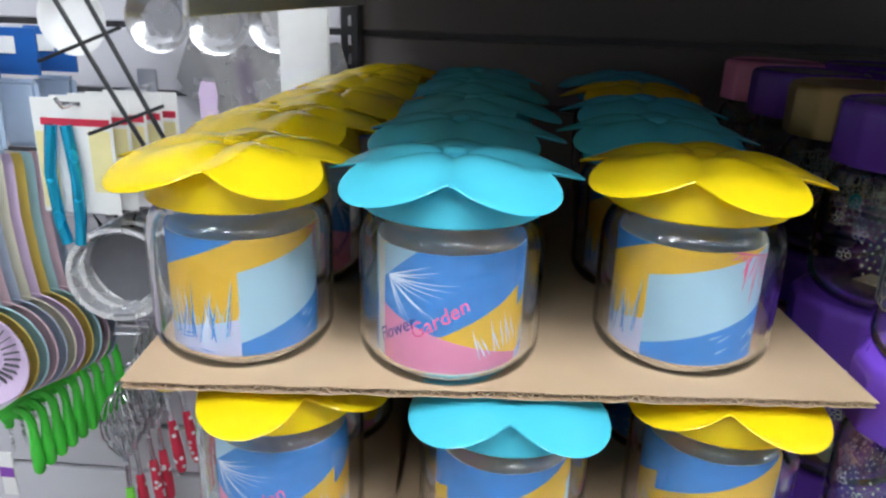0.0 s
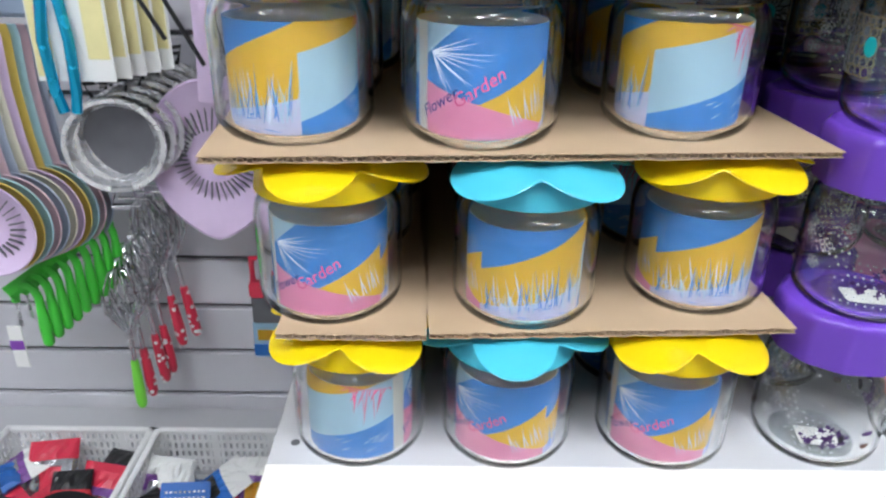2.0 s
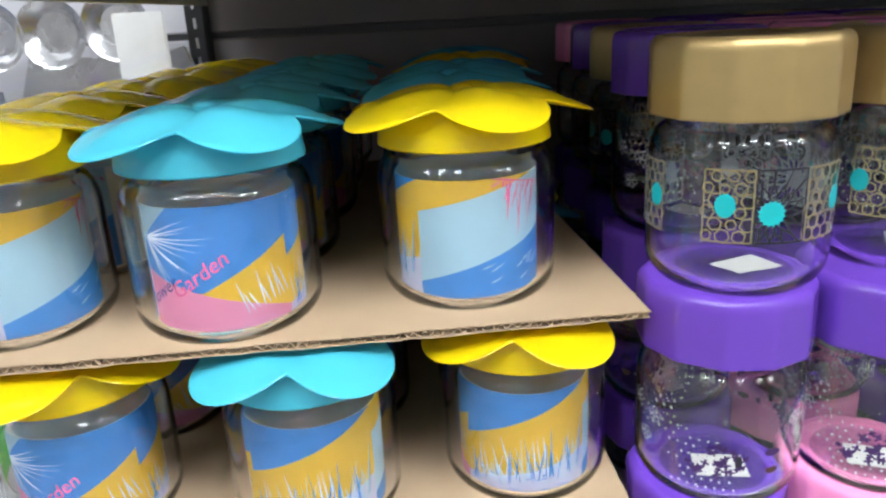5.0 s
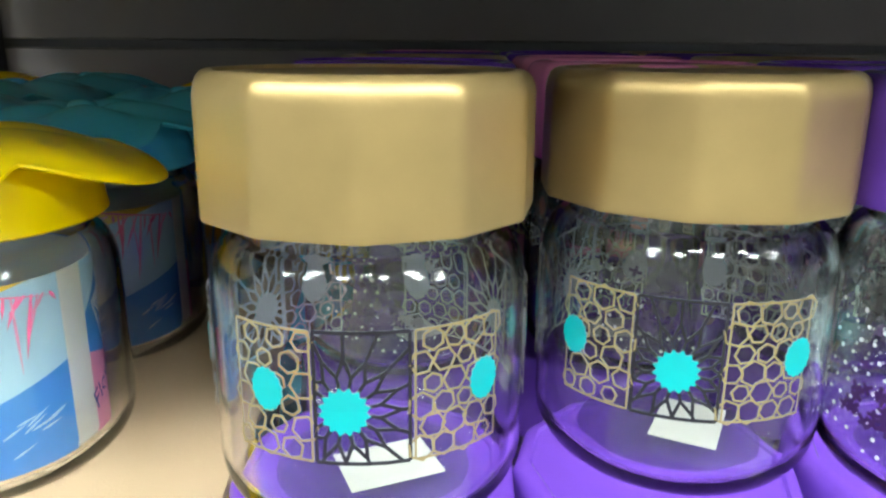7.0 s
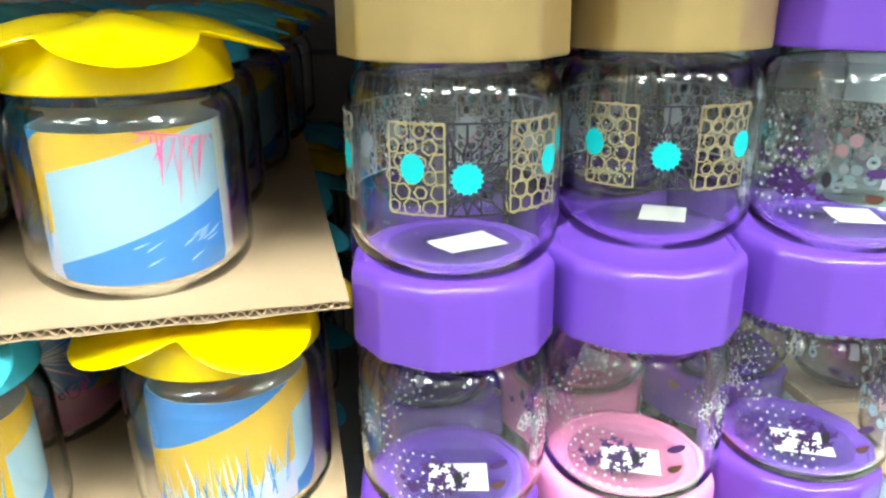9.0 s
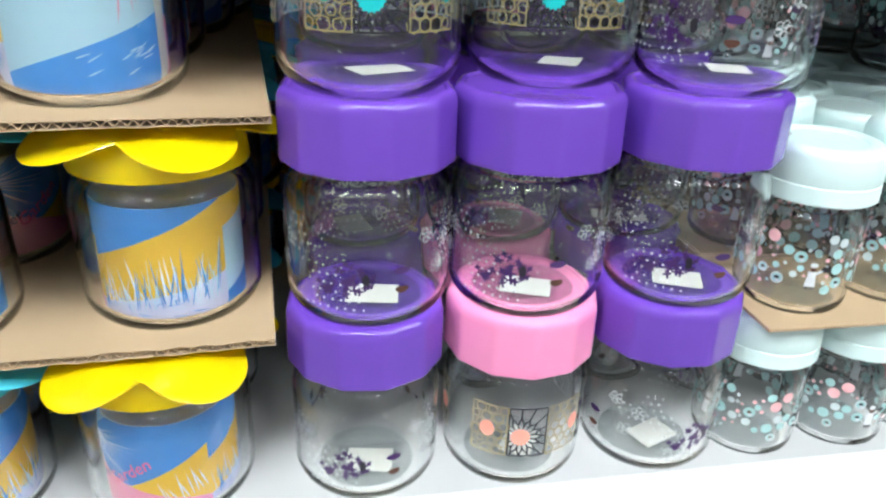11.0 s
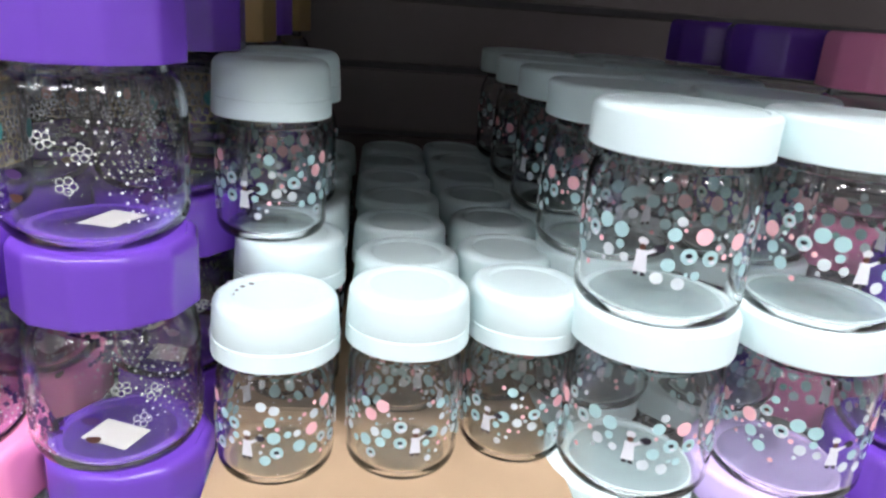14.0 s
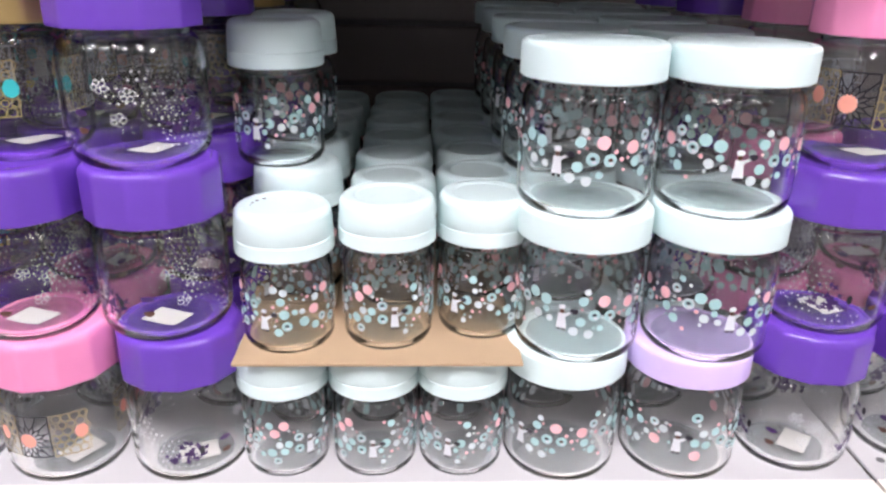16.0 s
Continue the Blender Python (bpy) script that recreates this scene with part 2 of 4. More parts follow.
def facet_lid(r, h, sides=12):
    """A twelve-sided screw lid with rounded corners, a softened upper rim and a slightly sunk top."""
    bm = bmesh.new()
    step = 2 * math.pi / sides
    angles = [(i * step + d * step, k) for i in range(sides) for d, k in ((-0.15, 0.9827), (-0.085, 0.9893), (0.0, 0.9955), (0.085, 0.9893), (0.15, 0.9827))]
    prof = [(r * 0.965, 0.0), (r * 0.995, 0.0004), (r, 0.0015), (r, 0.0030), (r * 0.995, h - 0.0085), (r * 0.994, h - 0.0068), (r * 0.986, h - 0.0044), (r * 0.968, h - 0.0022), (r * 0.940, h - 0.0007), (r * 0.905, h),
            (r * 0.875, h), (r * 0.855, h - 0.0012), (r * 0.83, h - 0.0014), (0, h - 0.0014), (0, h - 0.003), (r * 0.9, h - 0.003), (r * 0.93, 0.0)]
    rings = []
    for rad, z in prof:
        rings.append([bm.verts.new((rad * k * math.cos(a), rad * k * math.sin(a), z)) for a, k in angles] if rad else [bm.verts.new((0, 0, z))])
    for a, b in zip(rings, rings[1:]):
        n = len(angles)
        for i in range(n):
            j = (i + 1) % n
            if len(a) == 1 and len(b) == 1:
                continue
            bm.faces.new((a[i], a[j], b[0]) if len(b) == 1 else (a[0], b[j], b[i]) if len(a) == 1 else (a[i], a[j], b[j], b[i]))
    return bm


def round_lid(r, h, seg=64):
    e = 0.004
    prof = [(r - 0.0015, 0.0), (r, 0.001)]
    prof += [(r, h - e)] + [(r - e + e * math.cos(math.pi / 2 * k / 5), h - e + e * math.sin(math.pi / 2 * k / 5)) for k in range(1, 6)]
    prof += [(r * 0.86, h), (r * 0.845, h - 0.0008), (0, h - 0.0005)]
    bm = lathe(prof, seg)
    return lathe([(0, h - 0.003), (r - 0.003, h - 0.003), (r - 0.003, 0.0)], seg, bm)


def flower_lid_parts():
    """The collar and the five drooping petals of a flower-shaped lid."""
    collar = lathe([(0.0530, 0.0), (0.0545, 0.001), (0.0530, 0.012), (0.0485, 0.024), (0.045, 0.0245), (0.0480, 0.012), (0.0490, 0.0)], 48, close=True)
    bm = bmesh.new()
    nth, nr = 120, 12
    top, bot = [], []

    def surface(th, f):
        c = math.sqrt(math.cos(2.5 * th) ** 2 + 0.015) / 1.0075
        edge = 0.0505 + 0.0295 * c ** 0.72
        r = edge * f
        z = 0.0320 + 0.0030 * math.sin(math.pi * min(1, f * 1.2)) * c - 0.0165 * f ** 2.4 * c ** 1.1 - 0.0050 * (1 - c) * f
        z -= 0.0050 * math.exp(-(r / 0.010) ** 2)
        return r, z

    for k in range(nr + 1):
        f = max(0.02, k / nr)
        row = [surface(2 * math.pi * i / nth, f) for i in range(nth)]
        drop = 0.0026 if k < nr else 0.0014
        top.append([bm.verts.new((r * math.cos(2 * math.pi * i / nth), r * math.sin(2 * math.pi * i / nth), z)) for i, (r, z) in enumerate(row)])
        bot.append([bm.verts.new((r * 0.99 * math.cos(2 * math.pi * i / nth), r * 0.99 * math.sin(2 * math.pi * i / nth), z - drop)) for i, (r, z) in enumerate(row)])
    rim = [bm.verts.new((v.co.x * 1.012, v.co.y * 1.012, v.co.z - 0.0010)) for v in top[-1]]
    for rows, flip in ((top, False), (bot, True)):
        for a, b in zip(rows, rows[1:]):
            for i in range(nth):
                j = (i + 1) % nth
                q = (a[i], b[i], b[j], a[j])
                bm.faces.new(q[::-1] if flip else q)
        bm.faces.new(rows[0] if not flip else rows[0][::-1])
    for i in range(nth):
        j = (i + 1) % nth
        bm.faces.new((top[-1][i], rim[i], rim[j], top[-1][j]))
        bm.faces.new((rim[i], bot[-1][i], bot[-1][j], rim[j]))
    button = lathe([(0.0075, 0.0300), (0.0072, 0.0325), (0.005, 0.0342), (0, 0.0348)], 20)
    return collar, bm, button


def text_mesh(words, size, material, name):
    """Lettering as a flat mesh in its own plane."""
    cu = bpy.data.curves.new(name, "FONT")
    cu.body, cu.size, cu.align_x, cu.align_y = words, size, "CENTER", "CENTER"
    cu.resolution_u = 2
    ob = bpy.data.objects.new(name, cu)
    scene.collection.objects.link(ob)
    dg = bpy.context.evaluated_depsgraph_get()
    me = bpy.data.meshes.new_from_object(ob.evaluated_get(dg))
    bpy.data.objects.remove(ob)
    me.materials.clear()
    me.materials.append(material)
    return me


def bend_text(words, size, material, radius, angle, z, tilt, name, shear=0.25):
    me = text_mesh(words, size, material, name)
    for v in me.vertices:
        x, y = v.co.x + shear * v.co.y, v.co.y
        u, w = x * math.cos(tilt) - y * math.sin(tilt), x * math.sin(tilt) + y * math.cos(tilt)
        a = angle + u / radius
        v.co = (radius * math.sin(a), -radius * math.cos(a), z + w)
    return me

# ---- the shop around ----
def structure(name, bm, material, label, smooth=False):
    return tagged(part(name, bm, material, None, label, smooth), kind="structure")


structure("floor", box((9, 7, 0.1), (0.5, -2.2, -0.05)), FLOOR_TILE, "pale polished tile floor of the shop aisle")
structure("ceiling", box((9, 7, 0.1), (0.5, -2.2, CEILING_Z + 0.05)), CEIL, "white painted shop ceiling")
structure("wall_south", box((9, 0.1, CEILING_Z), (0.5, -3.6, CEILING_Z / 2)), WALL_FAR, "pale painted wall across the aisle")
structure("wall_west", box((0.1, 4.3, CEILING_Z), (-3.0, -1.4, CEILING_Z / 2)), WALL_FAR, "pale painted end wall of the shop")
structure("wall_east", box((0.1, 4.3, CEILING_Z), (4.0, -1.4, CEILING_Z / 2)), WALL_FAR, "pale painted end wall of the shop")
WALL_Y = 0.70
wall = structure("wall_north", box((7, 0.08, CEILING_Z), (0.5, WALL_Y + 0.055, CEILING_Z / 2)), SLAT_DARK, "grey slatwall panelling with dark horizontal grooves")
# Slats behind the jar shelves get a darker, browner colour than those beside.
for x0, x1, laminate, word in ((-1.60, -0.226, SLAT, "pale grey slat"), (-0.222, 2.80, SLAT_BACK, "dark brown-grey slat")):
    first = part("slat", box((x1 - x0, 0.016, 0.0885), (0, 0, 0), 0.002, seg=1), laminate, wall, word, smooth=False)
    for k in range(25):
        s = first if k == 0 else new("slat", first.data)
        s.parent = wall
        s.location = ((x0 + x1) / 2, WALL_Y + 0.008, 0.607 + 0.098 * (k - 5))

# Ceiling lamps over the aisle.
for iy, y in enumerate((-1.0, -1.5)):
    for x in (-1.75, -0.75, 0.25, 1.25, 2.25):
        lamp = thing("ceiling_lamp", "square white ceiling lamp with a bright diffuser", "lamp", "ceiling lamps over the aisle", (x + 0.5 * iy, y, CEILING_Z))
        part("housing", box((0.36, 0.36, 0.03), (0, 0, -0.015), 0.004), WHITE, lamp, smooth=False)
        part("diffuser", box((0.30, 0.30, 0.006), (0, 0, -0.0335), 0.002), LAMP_FACE, lamp, "square bright diffuser", False)

# ---- shelves ----
SHELF_L, SHELF_R, SHELF_Z = -0.208, 1.128, 1.0


def shelf(name, x0, x1, z, front, label):
    ob = thing(name, label, "shelf", "shop shelves", ((x0 + x1) / 2, 0, z))
    w = x1 - x0
    top = box((w, WALL_Y - 0.003, 0.003), (0, (WALL_Y - 0.003) / 2, -0.0015), 0.0008, seg=1)
    part("top_plate", top, SHELF_GREY, ob, "light grey enamelled top", False)
    bm = bmesh.new()
    prof = [(0.0, 0.0), (front + 0.003, 0.0), (front, -0.003), (front, -0.0075), (front + 0.0015, -0.0085), (front + 0.0015, -0.0105), (front, -0.0115), (front, -0.019),
            (front + 0.0015, -0.020), (front + 0.0015, -0.022), (front, -0.023), (front, -0.029), (front + 0.004, -0.031), (front + 0.03, -0.031), (front + 0.03, -0.029),
            (front + 0.006, -0.029), (0.0, -0.0035)]
    a = [bm.verts.new((-w / 2, y, zz)) for y, zz in prof]
    b = [bm.verts.new((w / 2, y, zz)) for y, zz in prof]
    for i in range(len(prof)):
        j = (i + 1) % len(prof)
        bm.faces.new((a[i], a[j], b[j], b[i]))
    bm.faces.new(a[::-1])
    bm.faces.new(b)
    part("front_rail", bm, SHELF_WHITE, ob, "cream price rail with two fine grooves", False)
    for x in (-w / 2 + 0.004, w / 2 - 0.004):
        part("bracket", box((0.004, 0.60, 0.05), (x, 0.36, -0.030), 0.001, seg=1), SHELF_GREY, ob, smooth=False)
    for x in (-w / 2 + 0.02,):
        part("rivet", lathe([(0.004, 0.0001), (0.004, 0.0004), (0, 0.0005)], 16, centre=(x, 0.028, 0)), SLAT_DARK, ob)
    return ob


shelf("shelf", SHELF_L, SHELF_R, SHELF_Z, -0.045, "long shop shelf with grey top and cream front rail")
shelf("shelf", SHELF_R + 0.004, SHELF_R + 0.9, SHELF_Z, -0.045, "next shop shelf with grey top and cream front rail")
shelf("shelf", SHELF_L, SHELF_R + 0.9, 1.535, -0.055, "upper shop shelf over the glass jars")
shelf("shelf", SHELF_L - 0.002, SHELF_R, 0.60, -0.040, "lower shop shelf under the glass jars")

# Slotted post at the back.
post = thing("shelf_post", "dark slotted steel shelf post at the back wall", "shelf post", "", (-0.225, WALL_Y - 0.018, 0))
bm = box((0.026, 0.03, 2.2), (0, 0, 1.1), 0.002, seg=1)
part("upright", bm, BLACK, post, smooth=False)
bm = bmesh.new()
for k in range(60):
    box((0.004, 0.002, 0.014), (0, -0.0155, 0.6 + 0.026 * k), 0, bm)
part("slot_pattern", bm, STEEL, post, "row of bright slots", False)

# ---- the kinds of jars ----
def band(bm, panel, s0, u0, u1, radius, z0, z1):
    cols = 32
    for i in range(cols):
        sa, sb = i / cols, (i + 1) / cols
        ua, ub = u0 + (u1 - u0) * sa, u0 + (u1 - u0) * sb
        aa, ab = radians(-172 + 344 * ua), radians(-172 + 344 * ub)
        ea, eb = panel(sa), panel(sb)
        for k in range(len(ea) - 1):
            m = ea[k][1]
            za0, za1, zb0, zb1 = (z0 + (z1 - z0) * v for v in (ea[k][0], ea[k + 1][0], eb[k][0], eb[k + 1][0]))
            if za1 - za0 < 1e-6 and zb1 - zb0 < 1e-6:
                continue
            pts = [(aa, za0), (ab, zb0), (ab, zb1), (aa, za1)]
            if za1 - za0 < 1e-6:
                pts = [(aa, za0), (ab, zb0), (ab, zb1)]
            if zb1 - zb0 < 1e-6:
                pts = [(aa, za0), (ab, zb0), (aa, za1)]
            f = bm.faces.new([bm.verts.new((radius * math.sin(a), -radius * math.cos(a), z)) for a, z in pts])
            f.material_index = m


def panel_one(s):
    pk = max(0.10, 0.50 - 0.40 * s)
    yl = max(pk, 0.30 + 0.62 * (s - 0.38))
    sk = min(1.0, 0.72 + 1.0 * s)
    return [(0, 2), (pk, 3), (max(pk, yl), 0), (max(sk, yl), 1), (1.0, 1)]


def panel_two(s):
    b = min(1, 0.50 + 0.50 * s)
    return [(0, 4), (0.10 + 0.25 * s, 3), (b, 0), (1.0, 0)]


def panel_three(s):
    a = 0.14 + 0.40 * s
    b = min(1, 0.74 + 0.30 * s)
    return [(0, 0), (a, 1), (b, 3), (1.0, 3)]


def label_roll(radius, z0, z1):
    bm = bmesh.new()
    band(bm, panel_one, 0, 0.0, 0.34, radius, z0, z1)
    band(bm, panel_two, 0, 0.34, 0.67, radius, z0, z1)
    band(bm, panel_three, 0, 0.67, 1.0, radius, z0, z1)
    bmesh.ops.remove_doubles(bm, verts=bm.verts[:], dist=1e-5)
    return bm


def blade(bm, u, v, du, dv, w, radius, z0, h, mat):
    """A tapering brush stroke on the label from (u, v) by (du, dv), in shares of the roll and of its height."""
    circ = radians(344) * radius
    x, y, dx, dy = u * circ, v * h, du * circ, dv * h
    ln = math.hypot(dx, dy) or 1
    nx, ny = -dy / ln, dx / ln
    n = max(2, int(abs(dx) / 0.0035) + 1)

    def edge(t):
        half = max(0.00006, w * min(1.0, 0.35 + 4 * t) * (1 - t) ** 0.7)
        return x + dx * t, y + dy * t, nx * half, ny * half
    for i in range(n):
        (xa, ya, ua, va), (xb, yb, ub, vb) = edge(i / n), edge((i + 1) / n)
        wrap(bm, [(xa - ua, ya - va), (xb - ub, yb - vb), (xb + ub, yb + vb), (xa + ua, ya + va)], radians(-172), z0, radius, mat)


def label_strokes(radius, z0, h):
    rnd = random.Random(4)
    bm = bmesh.new()
    for k in range(13):
        a = radians(26 - 8.5 * k)
        blade(bm, 0.020, 0.76, 0.17 * math.cos(a) * rnd.uniform(0.6, 1), 0.46 * math.sin(a) * rnd.uniform(0.7, 1), 0.0005, radius, z0, h, 0)
    for k in range(9):
        u = 0.235 + 0.012 * k
        blade(bm, u, 0.14 + 0.012 * k, rnd.uniform(-0.034, -0.012), rnd.uniform(0.14, 0.32), 0.0007, radius, z0, h, 0)
    for k in range(64):
        u = 0.355 + 0.305 * k / 64
        s = (u - 0.34) / 0.33
        blade(bm, u, rnd.uniform(0.04, 0.12) + 0.1 * s, rnd.uniform(-0.030, 0.022), rnd.uniform(0.16, 0.48) * (0.7 + 0.5 * s), rnd.uniform(0.0004, 0.0011), radius, z0, h, rnd.choice((0, 0, 1, 1, 2)))
    for k in range(16):
        u = 0.36 + 0.29 * rnd.random()
        blade(bm, u, rnd.uniform(0.02, 0.2), rnd.uniform(0.02, 0.045), rnd.uniform(-0.03, 0.05), 0.0006, radius, z0, h, rnd.choice((0, 1)))
    for k in range(16):
        t = k / 15
        u = 0.86 + 0.125 * t
        v = 0.97 - 0.05 * t
        blade(bm, u, v, rnd.uniform(-0.030, 0.012), -rnd.uniform(0.08, 0.42) * (0.4 + math.sin(math.pi * t) * 0.7), rnd.uniform(0.0006, 0.0014), radius, z0, h, rnd.choice((3, 3, 4)))
    blade(bm, 0.84, 1.0, 0.15, -0.10, 0.0006, radius, z0, h, 3)
    for k in range(12):
        blade(bm, rnd.uniform(0.80, 0.97), rnd.uniform(0.12, 0.3), 0.03, rnd.uniform(0.02, 0.07), 0.0007, radius, z0, h, 2)
    return bm


R_F, H_F = 0.0568, 0.1010


def flower_jar(colour, material):
    ob = thing("glass_jar", f"glass jar with {colour} flower-shaped lid and striped paper roll", "jar", "flower jars")
    part("glass_body", jar_glass(R_F, H_F, 0.0475, foot=0.019), GLASS, ob, "clear glass").visible_shadow = False
    rl, z0, h = 0.0452, 0.0085, 0.0745
    roll = part("paper_label", label_roll(rl, z0, z0 + h), [BLUE_INK, SKY_INK, PINK_INK, YELLOW_INK, LILAC_INK], ob, "paper roll in blue, yellow and pink stripes", False)
    for p in roll.data.polygons:
        p.use_smooth = True
    part("paper_back", lathe([(rl - 0.0007, z0 + 0.0002), (rl - 0.0007, z0 + h - 0.0002)], 48), THIN_PAPER, roll, "blank cream inside of the paper")
    part("brush_strokes", label_strokes(rl + 0.0004, z0, h), [STROKE_INK, BLUE_INK, SKY_INK, ROSE_INK, PINK_INK], roll, "printed grass blades and palm leaves", False)["kind"] = "stuff"
    for words, ang, z, ink, size in (("Flower", -157.0, 0.0325, NAVY_INK, 0.0115), ("Garden", -122.0, 0.0440, ROSE_INK, 0.0130)):
        t = new("lettering", bend_text(words, size, ink, rl + 0.0006, radians(ang), z, radians(33), "lettering"))
        t.parent = roll
    part("glass_base", base_disc(R_F, 0.019), BASE_GLASS, ob, "thick clear glass bottom")
    c, p, b = flower_lid_parts()
    lid = part("lid_collar", c, material, ob)
    lid.location = (0, 0, H_F - 0.001)
    pet = part("petals", p, material, ob, f"glossy {colour} petals")
    pet.location = (0, 0, H_F - 0.001)
    bt = part("button", b, material, ob)
    bt.location = (0, 0, H_F - 0.001)
    return ob


def sticker(parent, rnd_seed, z=0.0010, r=0.02):
    bm = box((0.034, 0.025, 0.0002), (0.003, -0.008, 0.0100), 0, m=Matrix.Rotation(0.35 * rnd_seed, 4, "Z"))
    s = part("price_sticker", bm, STICKER, parent, "white price sticker under the base", False)
    return s


R_V, H_V, L_V = 0.0530, 0.1030, 0.0435


def cells_patch(w, h, step, rnd):
    out = []
    nx, ny = max(1, round(w / step)), max(1, round(h / (step * 0.87)))
    for j in range(ny):
        for i in range(nx):
            out.append(((i + 0.5 * (j % 2) + 0.25 - nx / 2) * w / nx, (j + 0.5) * h / ny, step * rnd.uniform(0.30, 0.52), rnd.random() * 3))
    return out


def strip(bm, p, q, w, ang, z, radius, mat):
    """A straight line of enamel from p to q."""
    ln = math.hypot(q[0] - p[0], q[1] - p[1])
    nx, ny = -(q[1] - p[1]) / ln * w / 2, (q[0] - p[0]) / ln * w / 2
    wrap(bm, [(p[0] + nx, p[1] + ny), (p[0] - nx, p[1] - ny), (q[0] - nx, q[1] - ny), (q[0] + nx, q[1] + ny)], ang, z, radius, mat)


def print_geometric(seed, wide):
    """Gold lattice panels beside a dark star panel, with enamel stars, over a pale primer that shows from behind."""
    bm = bmesh.new()
    z0, h, half = 0.0385, 0.0400, 0.0135
    for lift, inks in ((0.0002, (3, 3, 3)), (0.0004, (0, 1, 2))):
        rnd = random.Random(seed)
        rr = R_V + lift
        for k in range(3):
            a0 = 2 * math.pi * k / 3
            cx, cy = (0.0 if wide else -0.0050), 0.0165
            for i in range(16):
                a = 2 * math.pi * (i + 0.5) / 16
                c, d = math.cos(a), math.sin(a)
                t = min((half - cx * (1 if c > 0 else -1)) / abs(c) if abs(c) > 1e-3 else 9, ((h - cy) if d > 0 else cy) / abs(d) if abs(d) > 1e-3 else 9)
                mid = min(0.0105, t)
                p, q = (cx + 0.0062 * c, cy + 0.0062 * d), (cx + mid * c, cy + mid * d)
                strip(bm, p, q, 0.0011, a0, z0, rr, inks[2])
                for side in (-1, 1):
                    e = a + side * math.pi / 16
                    u = min((half - cx * (1 if math.cos(e) > 0 else -1)) / max(1e-3, abs(math.cos(e))), ((h - cy) if math.sin(e) > 0 else cy) / max(1e-3, abs(math.sin(e))), 0.0160)
                    if u > mid:
                        tip = (cx + u * math.cos(e), cy + u * math.sin(e))
                        strip(bm, q, tip, 0.0011, a0, z0, rr, inks[2])
                        if side > 0 and u > 0.0159:
                            v = min((half - cx * (1 if math.cos(e) > 0 else -1)) / max(1e-3, abs(math.cos(e))), ((h - cy) if math.sin(e) > 0 else cy) / max(1e-3, abs(math.sin(e))))
                            if v > u + 0.001:
                                strip(bm, tip, (cx + v * math.cos(e), cy + v * math.sin(e)), 0.0011, a0, z0, rr, inks[2])
            for v in (0.0, h):
                for i in range(4):
                    x0, x1 = -half + half * i / 2, -half + half * (i + 1) / 2
                    strip(bm, (x0, v), (x1, v), 0.0012, a0, z0, rr, inks[2])
            for x in (-half, half):
                strip(bm, (x, 0), (x, h), 0.0011, a0, z0, rr, inks[2])
            for a, w, in ((-29.5, 0.0255), (31.5, 0.0285)):
                ring_cells(bm, [(u, v, r * 1.05, t) for u, v, r, t in cells_patch(w, h, 0.0074, rnd)], a0 + radians(a), z0, rr, 0.00075, inks[1], 6)
                for v in (0.0, h):
                    for i in range(4):
                        strip(bm, (-w / 2 + w * i / 4, v), (-w / 2 + w * (i + 1) / 4, v), 0.0007, a0 + radians(a), z0, rr, inks[1])
                for x in (-w / 2, w / 2):
                    strip(bm, (x, 0), (x, h), 0.0006, a0 + radians(a), z0, rr, inks[1])
            wrap(bm, star(0.0076, 0.0062, 16), a0 + cx / rr, z0 + cy, rr + lift, inks[0])
            for a in ((-39, 43) if wide else (-31, 41)):
                wrap(bm, [(u * 0.82, v) for u, v in star(0.0070, 0.0063, 16)], a0 + radians(a), z0 + 0.0205, rr + lift, inks[0])
    return bm


